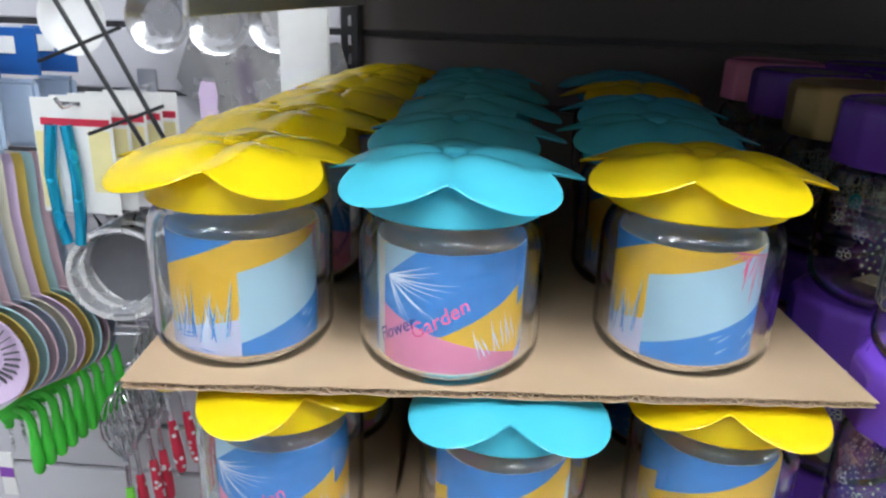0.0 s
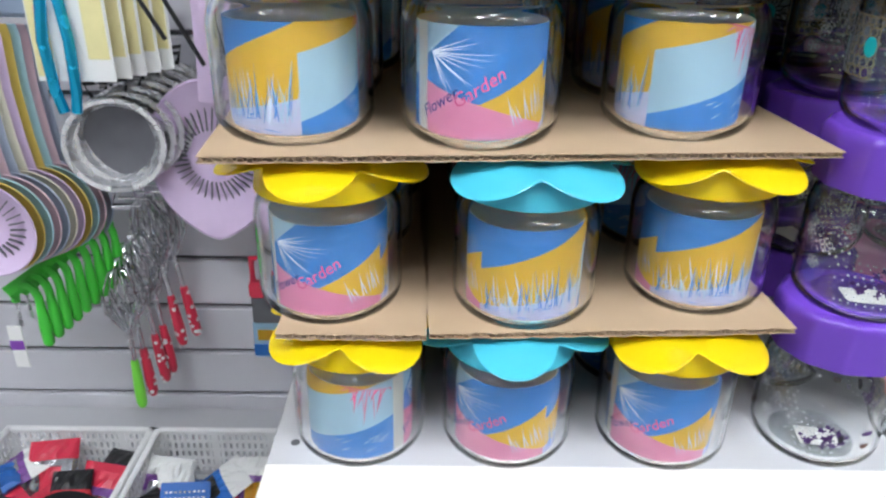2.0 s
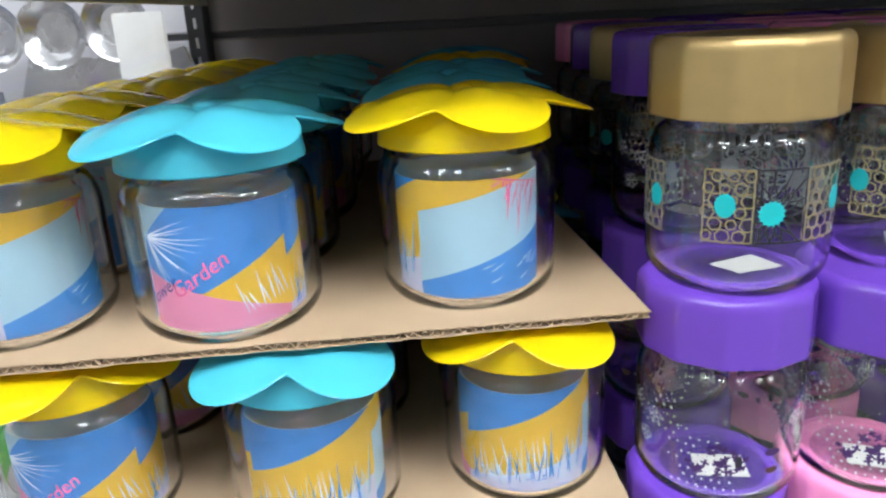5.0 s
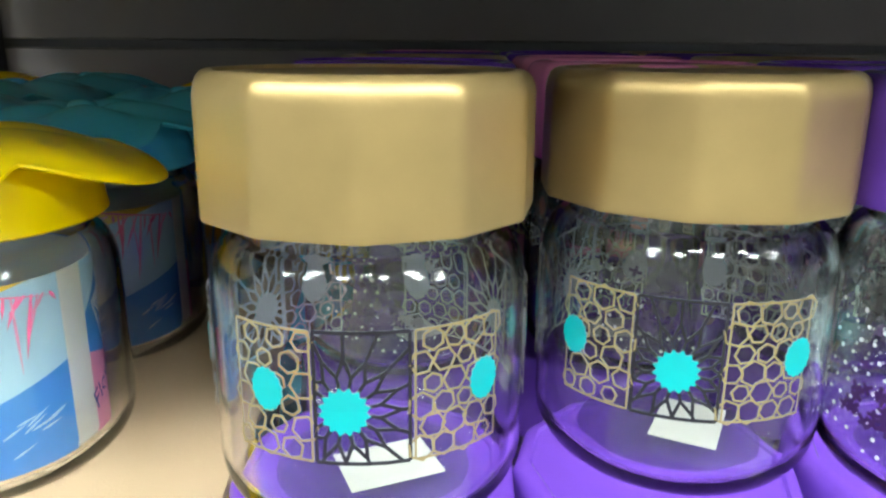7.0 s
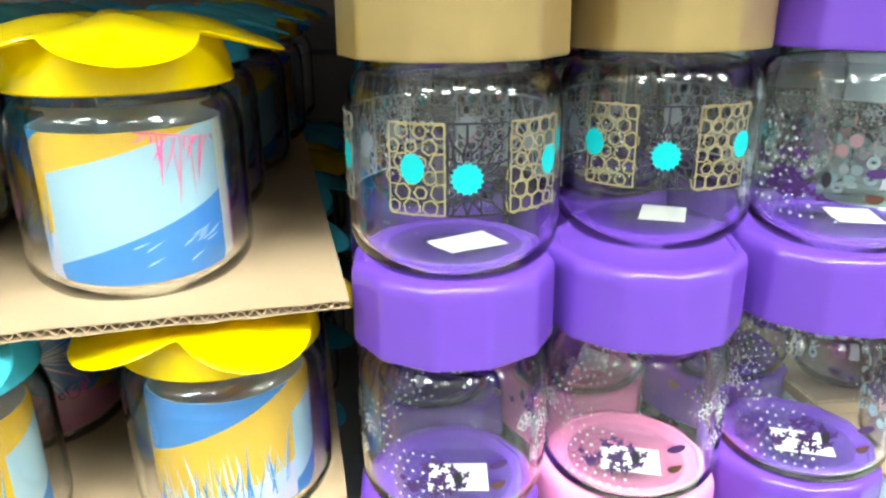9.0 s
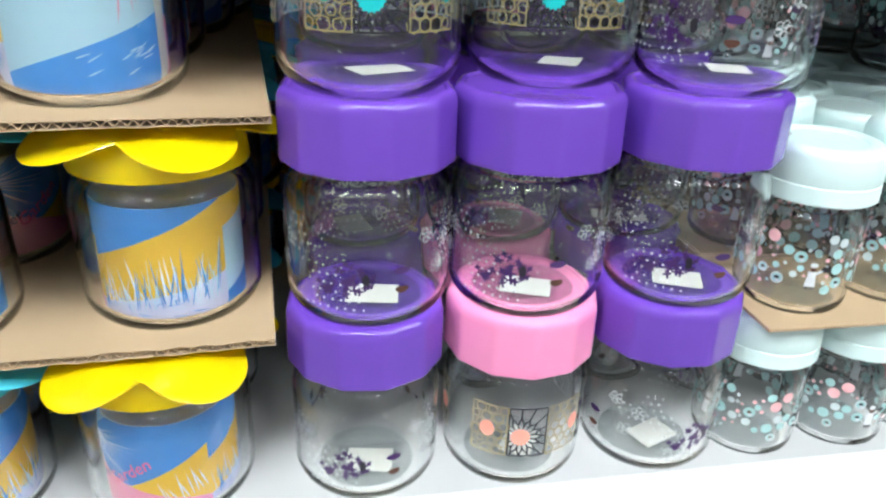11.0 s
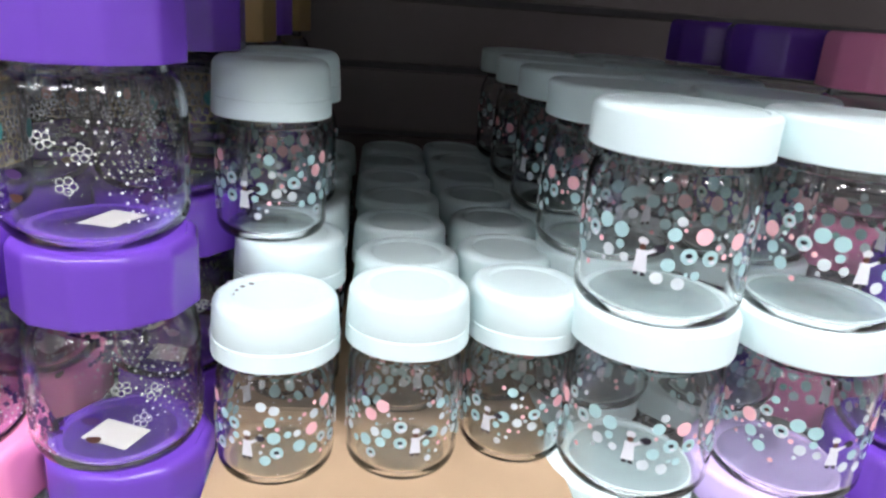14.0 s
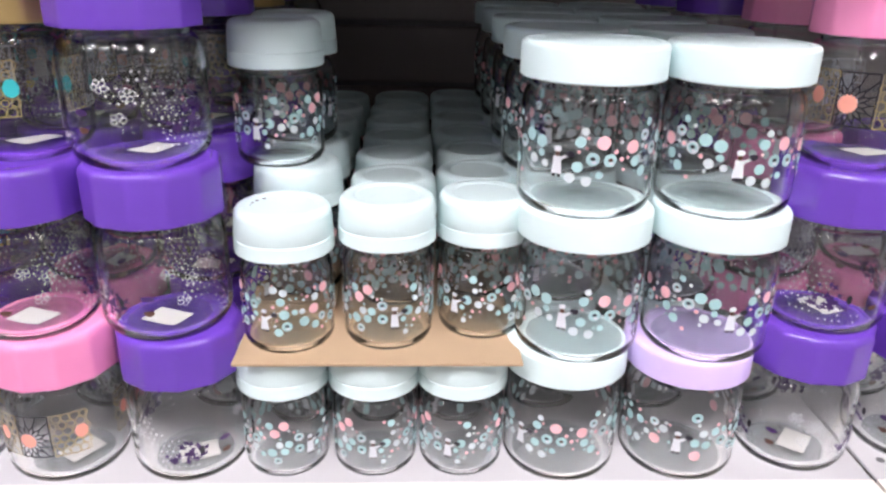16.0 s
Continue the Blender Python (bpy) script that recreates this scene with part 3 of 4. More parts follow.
def print_blossom(seed):
    """White dots thinning upward, small white blossoms, dark bouquets and brown bees."""
    rnd = random.Random(seed)
    bm = bmesh.new()
    rr = R_V + 0.0004
    cols = 62
    for j in range(11):
        v = j / 10
        for i in range(cols):
            a = 2 * math.pi * (i + 0.5 * (j % 2)) / cols + rnd.uniform(-0.008, 0.008)
            patch = math.sin(3 * a + 2.6 * v) + 0.45 * math.sin(5 * a - 4 * v + 1)
            if patch < 0.35 or rnd.random() < 0.15:
                continue
            wrap(bm, disc(rnd.choice((0.0007, 0.0008, 0.0009)), 6), a, 0.022 + 0.054 * v + rnd.uniform(-0.0004, 0.0004), rr, 0)
    for k in range(3):
        a0 = 2 * math.pi * k / 3 - 0.4
        for du, z in ((-0.012, 0.066), (0.006, 0.060), (-0.002, 0.043)):
            for i in range(5):
                b = 2 * math.pi * i / 5 + 40 * du
                ring_cells(bm, [(du + 0.0036 * math.cos(b), 0.0030 * math.sin(b), 0.0019, b)], a0, z, rr, 0.0005, 0, 6)
        for i in range(30):
            x, y = rnd.gauss(0, 0.009), abs(rnd.gauss(0, 0.010))
            b = rnd.random() * 3
            for q in range(2):
                c, s = math.cos(b + q * 1.57), math.sin(b + q * 1.57)
                w, ln = 0.0007, rnd.uniform(0.0018, 0.0032)
                wrap(bm, [(x - c * ln + s * w, y - s * ln - c * w), (x + c * ln + s * w, y + s * ln - c * w), (x + c * ln - s * w, y + s * ln + c * w), (x - c * ln - s * w, y - s * ln + c * w)], a0 + 0.9, 0.032, rr + 0.0002, 1)
        wrap(bm, [(u * 1.3, v + 0.3 * abs(u)) for u, v in disc(0.0034, 10, 0.7)], a0 + 1.55, 0.034, rr + 0.0003, 2)
        wrap(bm, [(u, v) for u, v in disc(0.0055, 12, 0.45)], a0 - 0.55, 0.047, rr + 0.0003, 1)
        wrap(bm, [(u * 0.5, v) for u, v in disc(0.0046, 10, 0.9)], a0 - 0.95, 0.042, rr + 0.0003, 3)
    return bm


def print_dots(radius, z0, h, seed, big):
    """Aqua, pale and blush dots of several sizes round plain white cook shapes; the motif repeats three times."""
    rnd = random.Random(seed)
    bm = bmesh.new()
    rr = radius + 0.0004
    span = 2 * math.pi * radius / 3
    fig = 1.4 * big / 0.0052
    placed = [(0.0, h * f, 0.95 * big) for f in (0.22, 0.42, 0.62, 0.80)]
    wanted = [(1.0, 2, 2), (0.95, 5, 0), (0.80, 5, 0), (0.75, 3, 1), (0.55, 3, 0), (0.55, 2, 1), (0.36, 5, 2), (0.30, 5, 1), (0.24, 4, 2), (0.24, 3, 0)]
    for share, count, mat in wanted:
        r = share * big
        for _ in range(count):
            for _ in range(60):
                x = rnd.uniform(-span / 2, span / 2)
                y = h * (0.5 + 0.42 * rnd.uniform(-1, 1) * (0.75 + 0.25 * math.sin(2 * math.pi * x / span * 2)))
                if all(math.hypot(min(abs(x - p), span - abs(x - p)), y - q) > r + t + 0.0007 for p, q, t in placed):
                    placed.append((x, y, r))
                    for k in range(3):
                        wrap(bm, disc(r, 12 if share > 0.4 else 8), 2 * math.pi * k / 3 + x / radius, z0 + y, rr, mat)
                    break
    badges = [p for p in placed[4:] if p[2] > 0.7 * big][4:8]
    for k in range(3):
        fa = 2 * math.pi * k / 3
        zz = z0 + h * 0.20
        for shape, ink in (([(-0.0030, 0.0), (0.0030, 0.0), (0.0022, 0.0075), (0.0026, 0.0095), (-0.0024, 0.0095), (-0.0022, 0.0070)], 5),
                           ([(0.0020, 0.0075), (0.0058, 0.0098), (0.0052, 0.0110), (0.0018, 0.0094)], 5), ([(-0.0026, -0.0016), (-0.0006, -0.0016), (-0.0006, 0.0), (-0.0022, 0.0)], 3),
                           ([(0.0006, -0.0016), (0.0028, -0.0016), (0.0022, 0.0), (0.0006, 0.0)], 3), ([(u, v + 0.0108) for u, v in disc(0.0015, 8)], 4),
                           ([(u * 1.3, v + 0.0134) for u, v in disc(0.0017, 8)], 5), ([(u * 1.4 + 0.0068, v + 0.0112) for u, v in disc(0.0019, 8)], 3)):
            wrap(bm, [(u * fig, v * fig) for u, v in shape], fa, zz, rr + 0.0003, ink)
        for n, (x, y, r) in enumerate(badges):
            ang = fa + x / radius
            if n % 2:
                ring_cells(bm, [(0, 0, r * 0.80, 0)], ang, z0 + y, rr + 0.0003, r * 0.18, 5, 12)
            wrap(bm, [(u, v + r * 0.1) for u, v in disc(r * 0.42, 8, 0.7)], ang, z0 + y, rr + 0.0003, (3, 4)[n // 2 % 2])
            wrap(bm, [(u + r * 0.2, v - r * 0.45) for u, v in disc(r * 0.40, 8, 0.6)], ang, z0 + y, rr + 0.0004, 5)
    return bm


def screw_jar(lid_material, lid_word, kind, seed):
    what = {"geo": "gold lattice and teal stars", "geo_wide": "gold lattice and teal stars", "geo_pink": "gold lattice and coral stars", "blossom": "white dots and dark blossoms"}[kind]
    ob = thing("glass_jar", f"glass jar with faceted {lid_word} lid, {what}", "jar", "faceted-lid jars")
    part("glass_body", jar_glass(R_V, H_V, 0.0435, foot=0.022), GLASS, ob, "clear glass").visible_shadow = False
    lid = part("lid", facet_lid(0.0550, L_V), lid_material, ob, f"faceted {lid_word} screw lid")
    lid.location = (0, 0, H_V)
    if kind == "blossom":
        part("print", print_blossom(seed), [WHITE_INK, PLUM_INK, BROWN_INK, BLACK_INK], ob, "white dots and dark blossoms", False)["kind"] = "stuff"
    else:
        part("print", print_geometric(seed, kind == "geo_wide"), [CORAL_INK if kind == "geo_pink" else TEAL_INK, GOLD_INK, BLACK_INK, PRIMER], ob, "enamel stars and gold lattice", False)["kind"] = "stuff"
    part("glass_base", base_disc(R_V, 0.022), BASE_GLASS, ob, "thick clear glass bottom")
    sticker(ob, seed)
    return ob


R_M, H_M, L_M = 0.0535, 0.1030, 0.0265


def cook_jar(material, word, seed):
    ob = thing("glass_jar", f"clear glass jar with round {word} lid and pastel dots", "jar", "round-lid jars")
    part("glass_body", jar_glass(R_M, H_M, 0.0455, foot=0.015), GLASS, ob, "clear glass").visible_shadow = False
    part("glass_base", base_disc(R_M, 0.015), BASE_GLASS, ob, "thick clear glass bottom")
    lid = part("lid", round_lid(0.0553, L_M), material, ob, f"smooth {word} screw lid")
    lid.location = (0, 0, H_M)
    part("print", print_dots(R_M, 0.027, 0.054, seed, 0.0052), [AQUA_INK, PALE_INK, BLUSH_INK, BLACK_INK, BROWN_INK, WHITE_INK], ob, "pastel enamel dots", False)["kind"] = "stuff"
    return ob


R_S, H_S, L_S = 0.0393, 0.0865, 0.0385


def shaker_lid(r, h):
    """A flip-top lid: a straight collar, a fine groove, a tapering cap with a soft edge and a shallow sunk top."""
    prof = [(r - 0.0012, 0.0), (r, 0.001), (r - 0.0002, 0.0125), (r - 0.0008, 0.0131), (r - 0.0008, 0.0138), (r - 0.0003, 0.0146), (r - 0.0014, h - 0.0110)]
    prof += [(r - 0.0084 + 0.0068 * math.cos(math.pi / 2 * k / 6), h - 0.0075 + 0.0075 * math.sin(math.pi / 2 * k / 6)) for k in range(7)]
    prof += [(r * 0.70, h), (r * 0.67, h - 0.0006), (r * 0.64, h - 0.0018), (0, h - 0.0022)]
    bm = lathe(prof, 48)
    return lathe([(0, h - 0.004), (r - 0.010, h - 0.004), (r - 0.003, h - 0.016), (r - 0.003, 0.0)], 48, bm)


def spice_jar(seed, holes):
    ob = thing("spice_jar", "small glass spice jar with pale mint shaker lid, pastel dots", "jar", "spice jars")
    part("glass_body", jar_glass(R_S, H_S, 0.0325, foot=0.012, seg=40, sh=0.014), GLASS, ob, "clear glass").visible_shadow = False
    part("glass_base", base_disc(R_S, 0.012), BASE_GLASS, ob, "thick clear glass bottom")
    lid = part("shaker_lid", shaker_lid(0.0415, L_S), MINT, ob, "pale mint two-part shaker lid")
    lid.location = (0, 0, H_S)
    if holes:
        for k in range(4):
            a = radians(210 - 16 * k)
            hole = part("hole", lathe([(0.0018, L_S - 0.0030), (0.0018, L_S - 0.0016), (0, L_S - 0.0016)], 10, centre=(0.026 * math.cos(a), -0.026 * math.sin(a) - 0.004, 0)), SLAT_DARK, lid)
    part("print", print_dots(R_S, 0.017, 0.053, seed, 0.0046), [AQUA_INK, PALE_INK, BLUSH_INK, BLACK_INK, BROWN_INK, WHITE_INK], ob, "pastel enamel dots", False)["kind"] = "stuff"
    return ob


rnd = random.Random(11)
BUILT = {}


def place(key, make, x, y, z, rz):
    """The first of a kind is built in its place; the rest are copies of it."""
    if key not in BUILT:
        BUILT[key] = make()
        BUILT[key].matrix_basis = pose(x, y, z, 0, 0, rz)
        return BUILT[key]
    return copy_thing(BUILT[key], pose(x, y, z, 0, 0, rz))


def put(kind, x, y, z, rz):
    makes = {
        "fy": lambda: flower_jar("yellow", YELLOW), "ft": lambda: flower_jar("turquoise", TEAL),
        "gold": lambda: screw_jar(GOLD, "gold", "geo", 1), "goldw": lambda: screw_jar(GOLD, "gold", "geo_wide", 4), "purple": lambda: screw_jar(PURPLE, "purple", "blossom", 2),
        "pink": lambda: screw_jar(PINK, "pink", "geo_pink", 3), "pinkb": lambda: screw_jar(PINK, "pink", "blossom", 5),
        "mint": lambda: cook_jar(MINT, "pale mint", 6), "lilac": lambda: cook_jar(LILAC, "lilac", 7),
        "spice": lambda: spice_jar(8, False), "shaker": lambda: spice_jar(9, True)}
    return place(kind, makes[kind], x, y, z, rz)


# ---- jars with flower lids, three tiers on cardboard ----
CARD_2, CARD_1, CARD_T = 1.1400, 1.2800, 0.0048
FLOWERS = [
    (1.0, [("fy", -0.131, 0.042, -130, 10), ("ft", -0.003, 0.042, 95, -20), ("fy", 0.134, 0.042, 95, 18)]),
    (CARD_2, [("fy", -0.150, 0.038, 118, -22), ("ft", 0.003, 0.034, 4, 18), ("fy", 0.147, 0.060, -6, 6)]),
    (CARD_1, [("fy", -0.169, 0.036, -44, 19), ("ft", -0.037, 0.032, 118, 18), ("fy", 0.113, 0.062, -101, 0)])]
BACK = {0: ["fy", "fy", "fy", "fy"], 1: ["ft", "ft", "ft", "ft"], 2: ["ft", "ft", "fy", "ft"]}
for tier, (z, fronts) in enumerate(FLOWERS):
    for c, (kind, x, y, rz, petal) in enumerate(fronts):
        jar = put(kind, x, y, z, rz)
        for o in jar.children:
            if o.name.startswith("petals"):
                o.rotation_euler = (0, 0, radians(petal - rz))
        for r in range(4):
            px = x + (0.008 if c != 1 else 0.0) * r + rnd.uniform(-0.004, 0.004)
            put(BACK[c][r], px, y + 0.122 * (r + 1) + rnd.uniform(-0.003, 0.003), z, rnd.uniform(-180, 180))


def cardboard(x0, x1, y0, depth, z, turn, label):
    """A corrugated sheet whose top lies at z: two liners with a wavy flute between them."""
    ob = thing("cardboard_sheet", label, "cardboard", "cardboard layers", ((x0 + x1) / 2, y0, z - CARD_T), turn)
    w = x1 - x0
    bend = random.Random(int(1000 * z))

    def sheet(zz):
        bm = bmesh.new()
        nx, ny = 40, 10
        g = [[bm.verts.new((-w / 2 + w * i / nx, depth * j / ny + (bend.uniform(-0.0012, 0.0012) if j == 0 else 0), zz)) for i in range(nx + 1)] for j in range(ny + 1)]
        for j in range(ny):
            for i in range(nx):
                bm.faces.new((g[j][i], g[j][i + 1], g[j + 1][i + 1], g[j + 1][i]))
        ext = bmesh.ops.extrude_face_region(bm, geom=bm.faces[:])
        for v in [e for e in ext["geom"] if isinstance(e, bmesh.types.BMVert)]:
            v.co.z += 0.0006
        bmesh.ops.recalc_face_normals(bm, faces=bm.faces[:])
        return bm
    part("lower_liner", sheet(0.0), CARD, ob, smooth=False)
    part("upper_liner", sheet(CARD_T - 0.0006), CARD, ob, smooth=False)
    bm = bmesh.new()
    n = int(w / 0.00105)
    rows = []
    for i in range(n + 1):
        x = -w / 2 + 0.001 + (w - 0.002) * i / n
        zz = CARD_T / 2 + (CARD_T / 2 - 0.0008) * math.sin(2 * math.pi * i / 6.2)
        rows.append([bm.verts.new((x, yy, zz + dz)) for yy, dz in ((0.0006, -0.0003), (0.0006, 0.0003), (depth - 0.002, 0.0003), (depth - 0.002, -0.0003))])
    for a, b in zip(rows, rows[1:]):
        for k in range(4):
            bm.faces.new((a[k], a[(k + 1) % 4], b[(k + 1) % 4], b[k]))
    part("flute", bm, CARD_DARK, ob, "wavy corrugated core")
    return ob


cardboard(-0.225, 0.219, -0.012, 0.54, CARD_1, 4.4, "brown corrugated cardboard sheet between tiers of jars")
cardboard(-0.186, -0.073, -0.018, 0.54, CARD_2, 0.0, "narrow brown corrugated cardboard sheet under jars")
cardboard(-0.071, 0.213, -0.008, 0.54, CARD_2, 3.0, "brown corrugated cardboard sheet under jars")

# ---- jars with faceted lids ----
VX, VY, VH = (0.2745, 0.3850, 0.4965), (0.042, 0.034, 0.026), H_V + L_V - 0.0010
TIERS = [["purple", "pink", "purple"], ["purple", "purple", "purple"], ["gold", "goldw", "purple"]]
SHIFT = [[-0.003, -0.002, 0.0], [0.0, -0.005, -0.005], [0.0, 0.003, -0.006]]
TURNS = [[-50, -4, -18], [-49, -61, -63], [2, -18, 30]]
for k in range(3):
    for c in range(3):
        put(TIERS[k][c], VX[c] + SHIFT[k][c] + rnd.uniform(-0.001, 0.001), VY[k] + (0.024 if (k, c) == (2, 1) else 0), 1.0 + VH * k, TURNS[k][c])
BEHIND = [["purple", "purple", "purple"], ["purple", "pinkb", "purple"], ["purple", "purple", "purple"]]
for k in range(3):
    for r in range(4):
        for c in range(3):
            kind = [["purple", "pinkb", "purple"], ["gold", "pink", "gold"], ["purple", "purple", "purple"], ["pinkb", "purple", "gold"]][r][c] if k == 2 else BEHIND[(r + k + 1) % 3][c]
            put(kind, VX[c] + 0.006 * (r + 1) + rnd.uniform(-0.004, 0.004), VY[k] + 0.118 * (r + 1), 1.0 + VH * k, rnd.uniform(-180, 180))

# ---- spice jars ----
SX, SH = (0.592, 0.680, 0.764), H_S + L_S
CARD_3, PAD = 1.0 + SH + 0.0034, 0.0145
for c in range(3):
    for r in range(7):
        put("spice", (0.584, 0.665, 0.746)[c] + rnd.uniform(-0.002, 0.002), 0.040 + 0.085 * r, 1.0, rnd.uniform(-180, 180) if r else (40, 0, 100)[c])
        jar = put("shaker" if (c == 0 and r == 0) else "spice", SX[c] + rnd.uniform(-0.002, 0.002), (0.038, 0.044, 0.064)[c] + 0.085 * r, CARD_3 + (PAD if c == 0 and r in (1, 2) else 0), rnd.uniform(-180, 180) if r else (-20, 130, 200)[c])
        if r == 0 and c:
            for o in jar.children:
                if o.name.startswith("glass_body"):
                    o.scale = (1, 1, (1, 1.085, 1.045)[c])
                if o.name.startswith("shaker_lid"):
                    o.location.z += (0, 0.0073, 0.0038)[c]
for r in range(2):
    put("spice", 0.580 + 0.003 * r, 0.121 + 0.085 * r, CARD_3 + PAD + SH - 0.0004, (-20, 60)[r])
pad = thing("cardboard_pad", "folded brown cardboard pad under two spice jars", "cardboard", "", (0.584, 0.165, CARD_3))
part("pad", box((0.084, 0.168, PAD - 0.0002), (0, 0, PAD / 2 - 0.0001), 0.002), CARD, pad, smooth=False)
cardboard_3 = thing("cardboard_sheet", "thin brown cardboard sheet between tiers of spice jars", "cardboard", "cardboard layers", (0.672, -0.008, CARD_3 - 0.003))
part("board", box((0.243, 0.56, 0.003), (0, 0.28, 0.0015), 0.0006, seg=1), CARD, cardboard_3, smooth=False)

# ---- jars with round pale lids ----
MX, MY, MH = (0.8360, 0.9490), (0.044, 0.032, 0.024), H_M + L_M
for k in range(3):
    for c in range(2):
        for r in range(5):
            kind = "lilac" if (k == 0 and c == 1 and r == 0) else "mint"
            turn = [[-50, -20], [-25, 0], [-35, -12]][k][c] if r == 0 else rnd.uniform(-180, 180)
            put(kind, MX[c] + (0.004, 0.007, 0.0)[k] + rnd.uniform(-0.001, 0.001), MY[k] + 0.117 * r, 1.0 + MH * k, turn)

# ---- the next stack of faceted lids ----
for k in range(3):
    for r in range(4):
        kind = [["purple", "pink", "purple", "purple"], ["purple", "pinkb", "purple", "purple"], ["pink", "pinkb", "purple", "purple"]][k][r]
        put(kind, 1.066 + (0.0, -0.004, -0.03, -0.04)[r], (0.050, 0.046, 0.042)[k] + 0.118 * r, 1.0 + VH * k, (10, 70, -40)[k] + 50 * r)
for k in range(2):
    for r in range(2):
        put(("purple", "pinkb")[(k + r) % 2], 1.190, 0.060 + 0.118 * r, 1.0 + VH * k, 40 * k + 100 * r)
tag = thing("price_tag", "yellow paper price tag on the shelf front", "price tag", "", (1.165, -0.0475, 0.988))
part("paper", box((0.06, 0.0012, 0.030), (0, 0, -0.002), 0.0003, seg=1), plain("yellow_paper", (0.85, 0.62, 0.02), 0.6), tag, smooth=False)
part("bars", box((0.03, 0.0006, 0.004), (0, -0.0010, 0.0), 0), BLACK, tag, smooth=False)

# ---- kitchen tools on the slatwall ----
def facing():
    """Turns a shape made around z so that its top looks at the aisle (-y)."""
    return Matrix.Rotation(radians(90), 4, "X")


def hook(x, z, y0, name="wall_hook"):
    ob = thing(name, "long steel display hook on the slatwall", "hook", "wall hooks", (x, WALL_Y, z))
    part("prong", tube([(0, 0.0, 0), (0, y0 - WALL_Y, 0.0), (0, y0 - WALL_Y - 0.012, 0.012)], 0.0025), STEEL, ob)
    part("plate", box((0.03, 0.004, 0.05), (0, -0.001, 0), 0.001, seg=1), STEEL, ob, smooth=False)
    return ob


SIEVE_X, SIEVE_Z = -0.539, 1.107


def sieve(x, y, z, tilt):
    ob = thing("sieve", "round stamped aluminium flour sieve with wire handle", "sieve", "hanging sieves", (x, y, z))
    ob.matrix_basis = pose(x, y, z, 0, tilt, 14)
    m = Matrix.Scale(0.92, 4) @ facing()
    part("rim", lathe([(0.0725, -0.024), (0.0740, -0.022), (0.0735, 0.016), (0.0775, 0.018), (0.0760, 0.0215), (0.0690, 0.019), (0.0585, -0.004), (0.0560, -0.020)], 48, m=m, close=True), ALU, ob, "bright stamped aluminium rim")
    part("mesh", lathe([(0.0575, -0.010), (0.03, -0.013), (0, -0.014)], 40, m=m), MESH_GREY, ob, "dark fine wire mesh")
    part("handle", tube([(-0.010, -0.012, -0.070), (-0.020, -0.012, -0.094), (0.020, -0.012, -0.096), (0.014, -0.012, -0.070)], 0.0024), STEEL, ob)
    part("lug", box((0.034, 0.004, 0.010), (0, -0.018, -0.066), 0.002), STEEL, ob)
    part("grip", tube([(-0.02, 0, 0.066), (-0.030, 0.0, 0.088), (0.030, 0.0, 0.092), (0.02, 0, 0.066)], 0.0030), BLACK, ob, "black hanging grip")
    return ob


hook(SIEVE_X, SIEVE_Z + 0.086, 0.54)
front = sieve(SIEVE_X, 0.560, SIEVE_Z, 0)
for k in range(6):
    copy_thing(front, pose(SIEVE_X + 0.010 + 0.009 * k, 0.578 + 0.015 * k, SIEVE_Z + 0.006 + 0.005 * k, 0, 3 * (-1) ** k, 12))


def strainer(colour, word, r, x, y, z, turn=0.0, slots=26, group="hanging strainers", long=1.0, point=0.0):
    """A ladle-shaped strainer: slotted shallow bowl and a long handle."""
    ob = thing("strainer_spoon", f"{word} plastic slotted strainer spoon hanging on the wall", "strainer", group)
    ob.matrix_basis = pose(x, y, z, 0, turn, 0)
    m = Matrix.Diagonal((1, 1, long, 1)) @ facing()
    bowl = lathe([(0, -0.022), (r * 0.5, -0.019), (r * 0.85, -0.008), (r, 0.004), (r * 1.015, 0.006), (r * 0.99, 0.007), (r * 0.83, -0.005), (r * 0.5, -0.016), (0, -0.019)], 40, m=m)
    for v in bowl.verts:
        if v.co.z < 0:
            v.co.z *= 1 + point * (v.co.z / (r * long)) ** 8 * max(0, 1 - abs(v.co.x) / (0.8 * r))
    part("bowl", bowl, colour, ob, f"{word} plastic bowl")
    bm = bmesh.new()
    a = [(0.014, r * 0.9), (0.011, r + 0.05), (0.010, r + 0.12), (0.013, r + 0.19), (0.010, r + 0.205)]
    last = None
    for w, zz in a:
        y0 = -0.004 - 0.012 * math.sin((zz - r) * 9)
        ring = [bm.verts.new(p) for p in ((-w, y0, zz), (0, y0 - 0.003, zz), (w, y0, zz), (0, y0 + 0.004, zz))]
        if last:
            for i in range(4):
                bm.faces.new((last[i], last[(i + 1) % 4], ring[(i + 1) % 4], ring[i]))
        last = ring
    bm.faces.new(last)
    part("handle", bm, colour, ob)
    if slots:
        bm = bmesh.new()
        for k in range(slots):
            t = 2 * math.pi * k / slots
            mm = Matrix.Rotation(t, 4, "Y") @ Matrix.Translation((0, 0.0105, r * 0.62))
            box((0.0016, 0.004, r * 0.42), (0, -0.002, 0), 0, bm, mm @ Matrix.Rotation(radians(-20), 4, "X"))
        part("slot_pattern", bm, SLAT_DARK, ob, "radial drain slots", False)["kind"] = "stuff"
    return ob


strainer(MAUVE, "mauve", 0.096, -0.408, 0.590, 1.077, 2.0, 40, "", 1.26, 0.09)
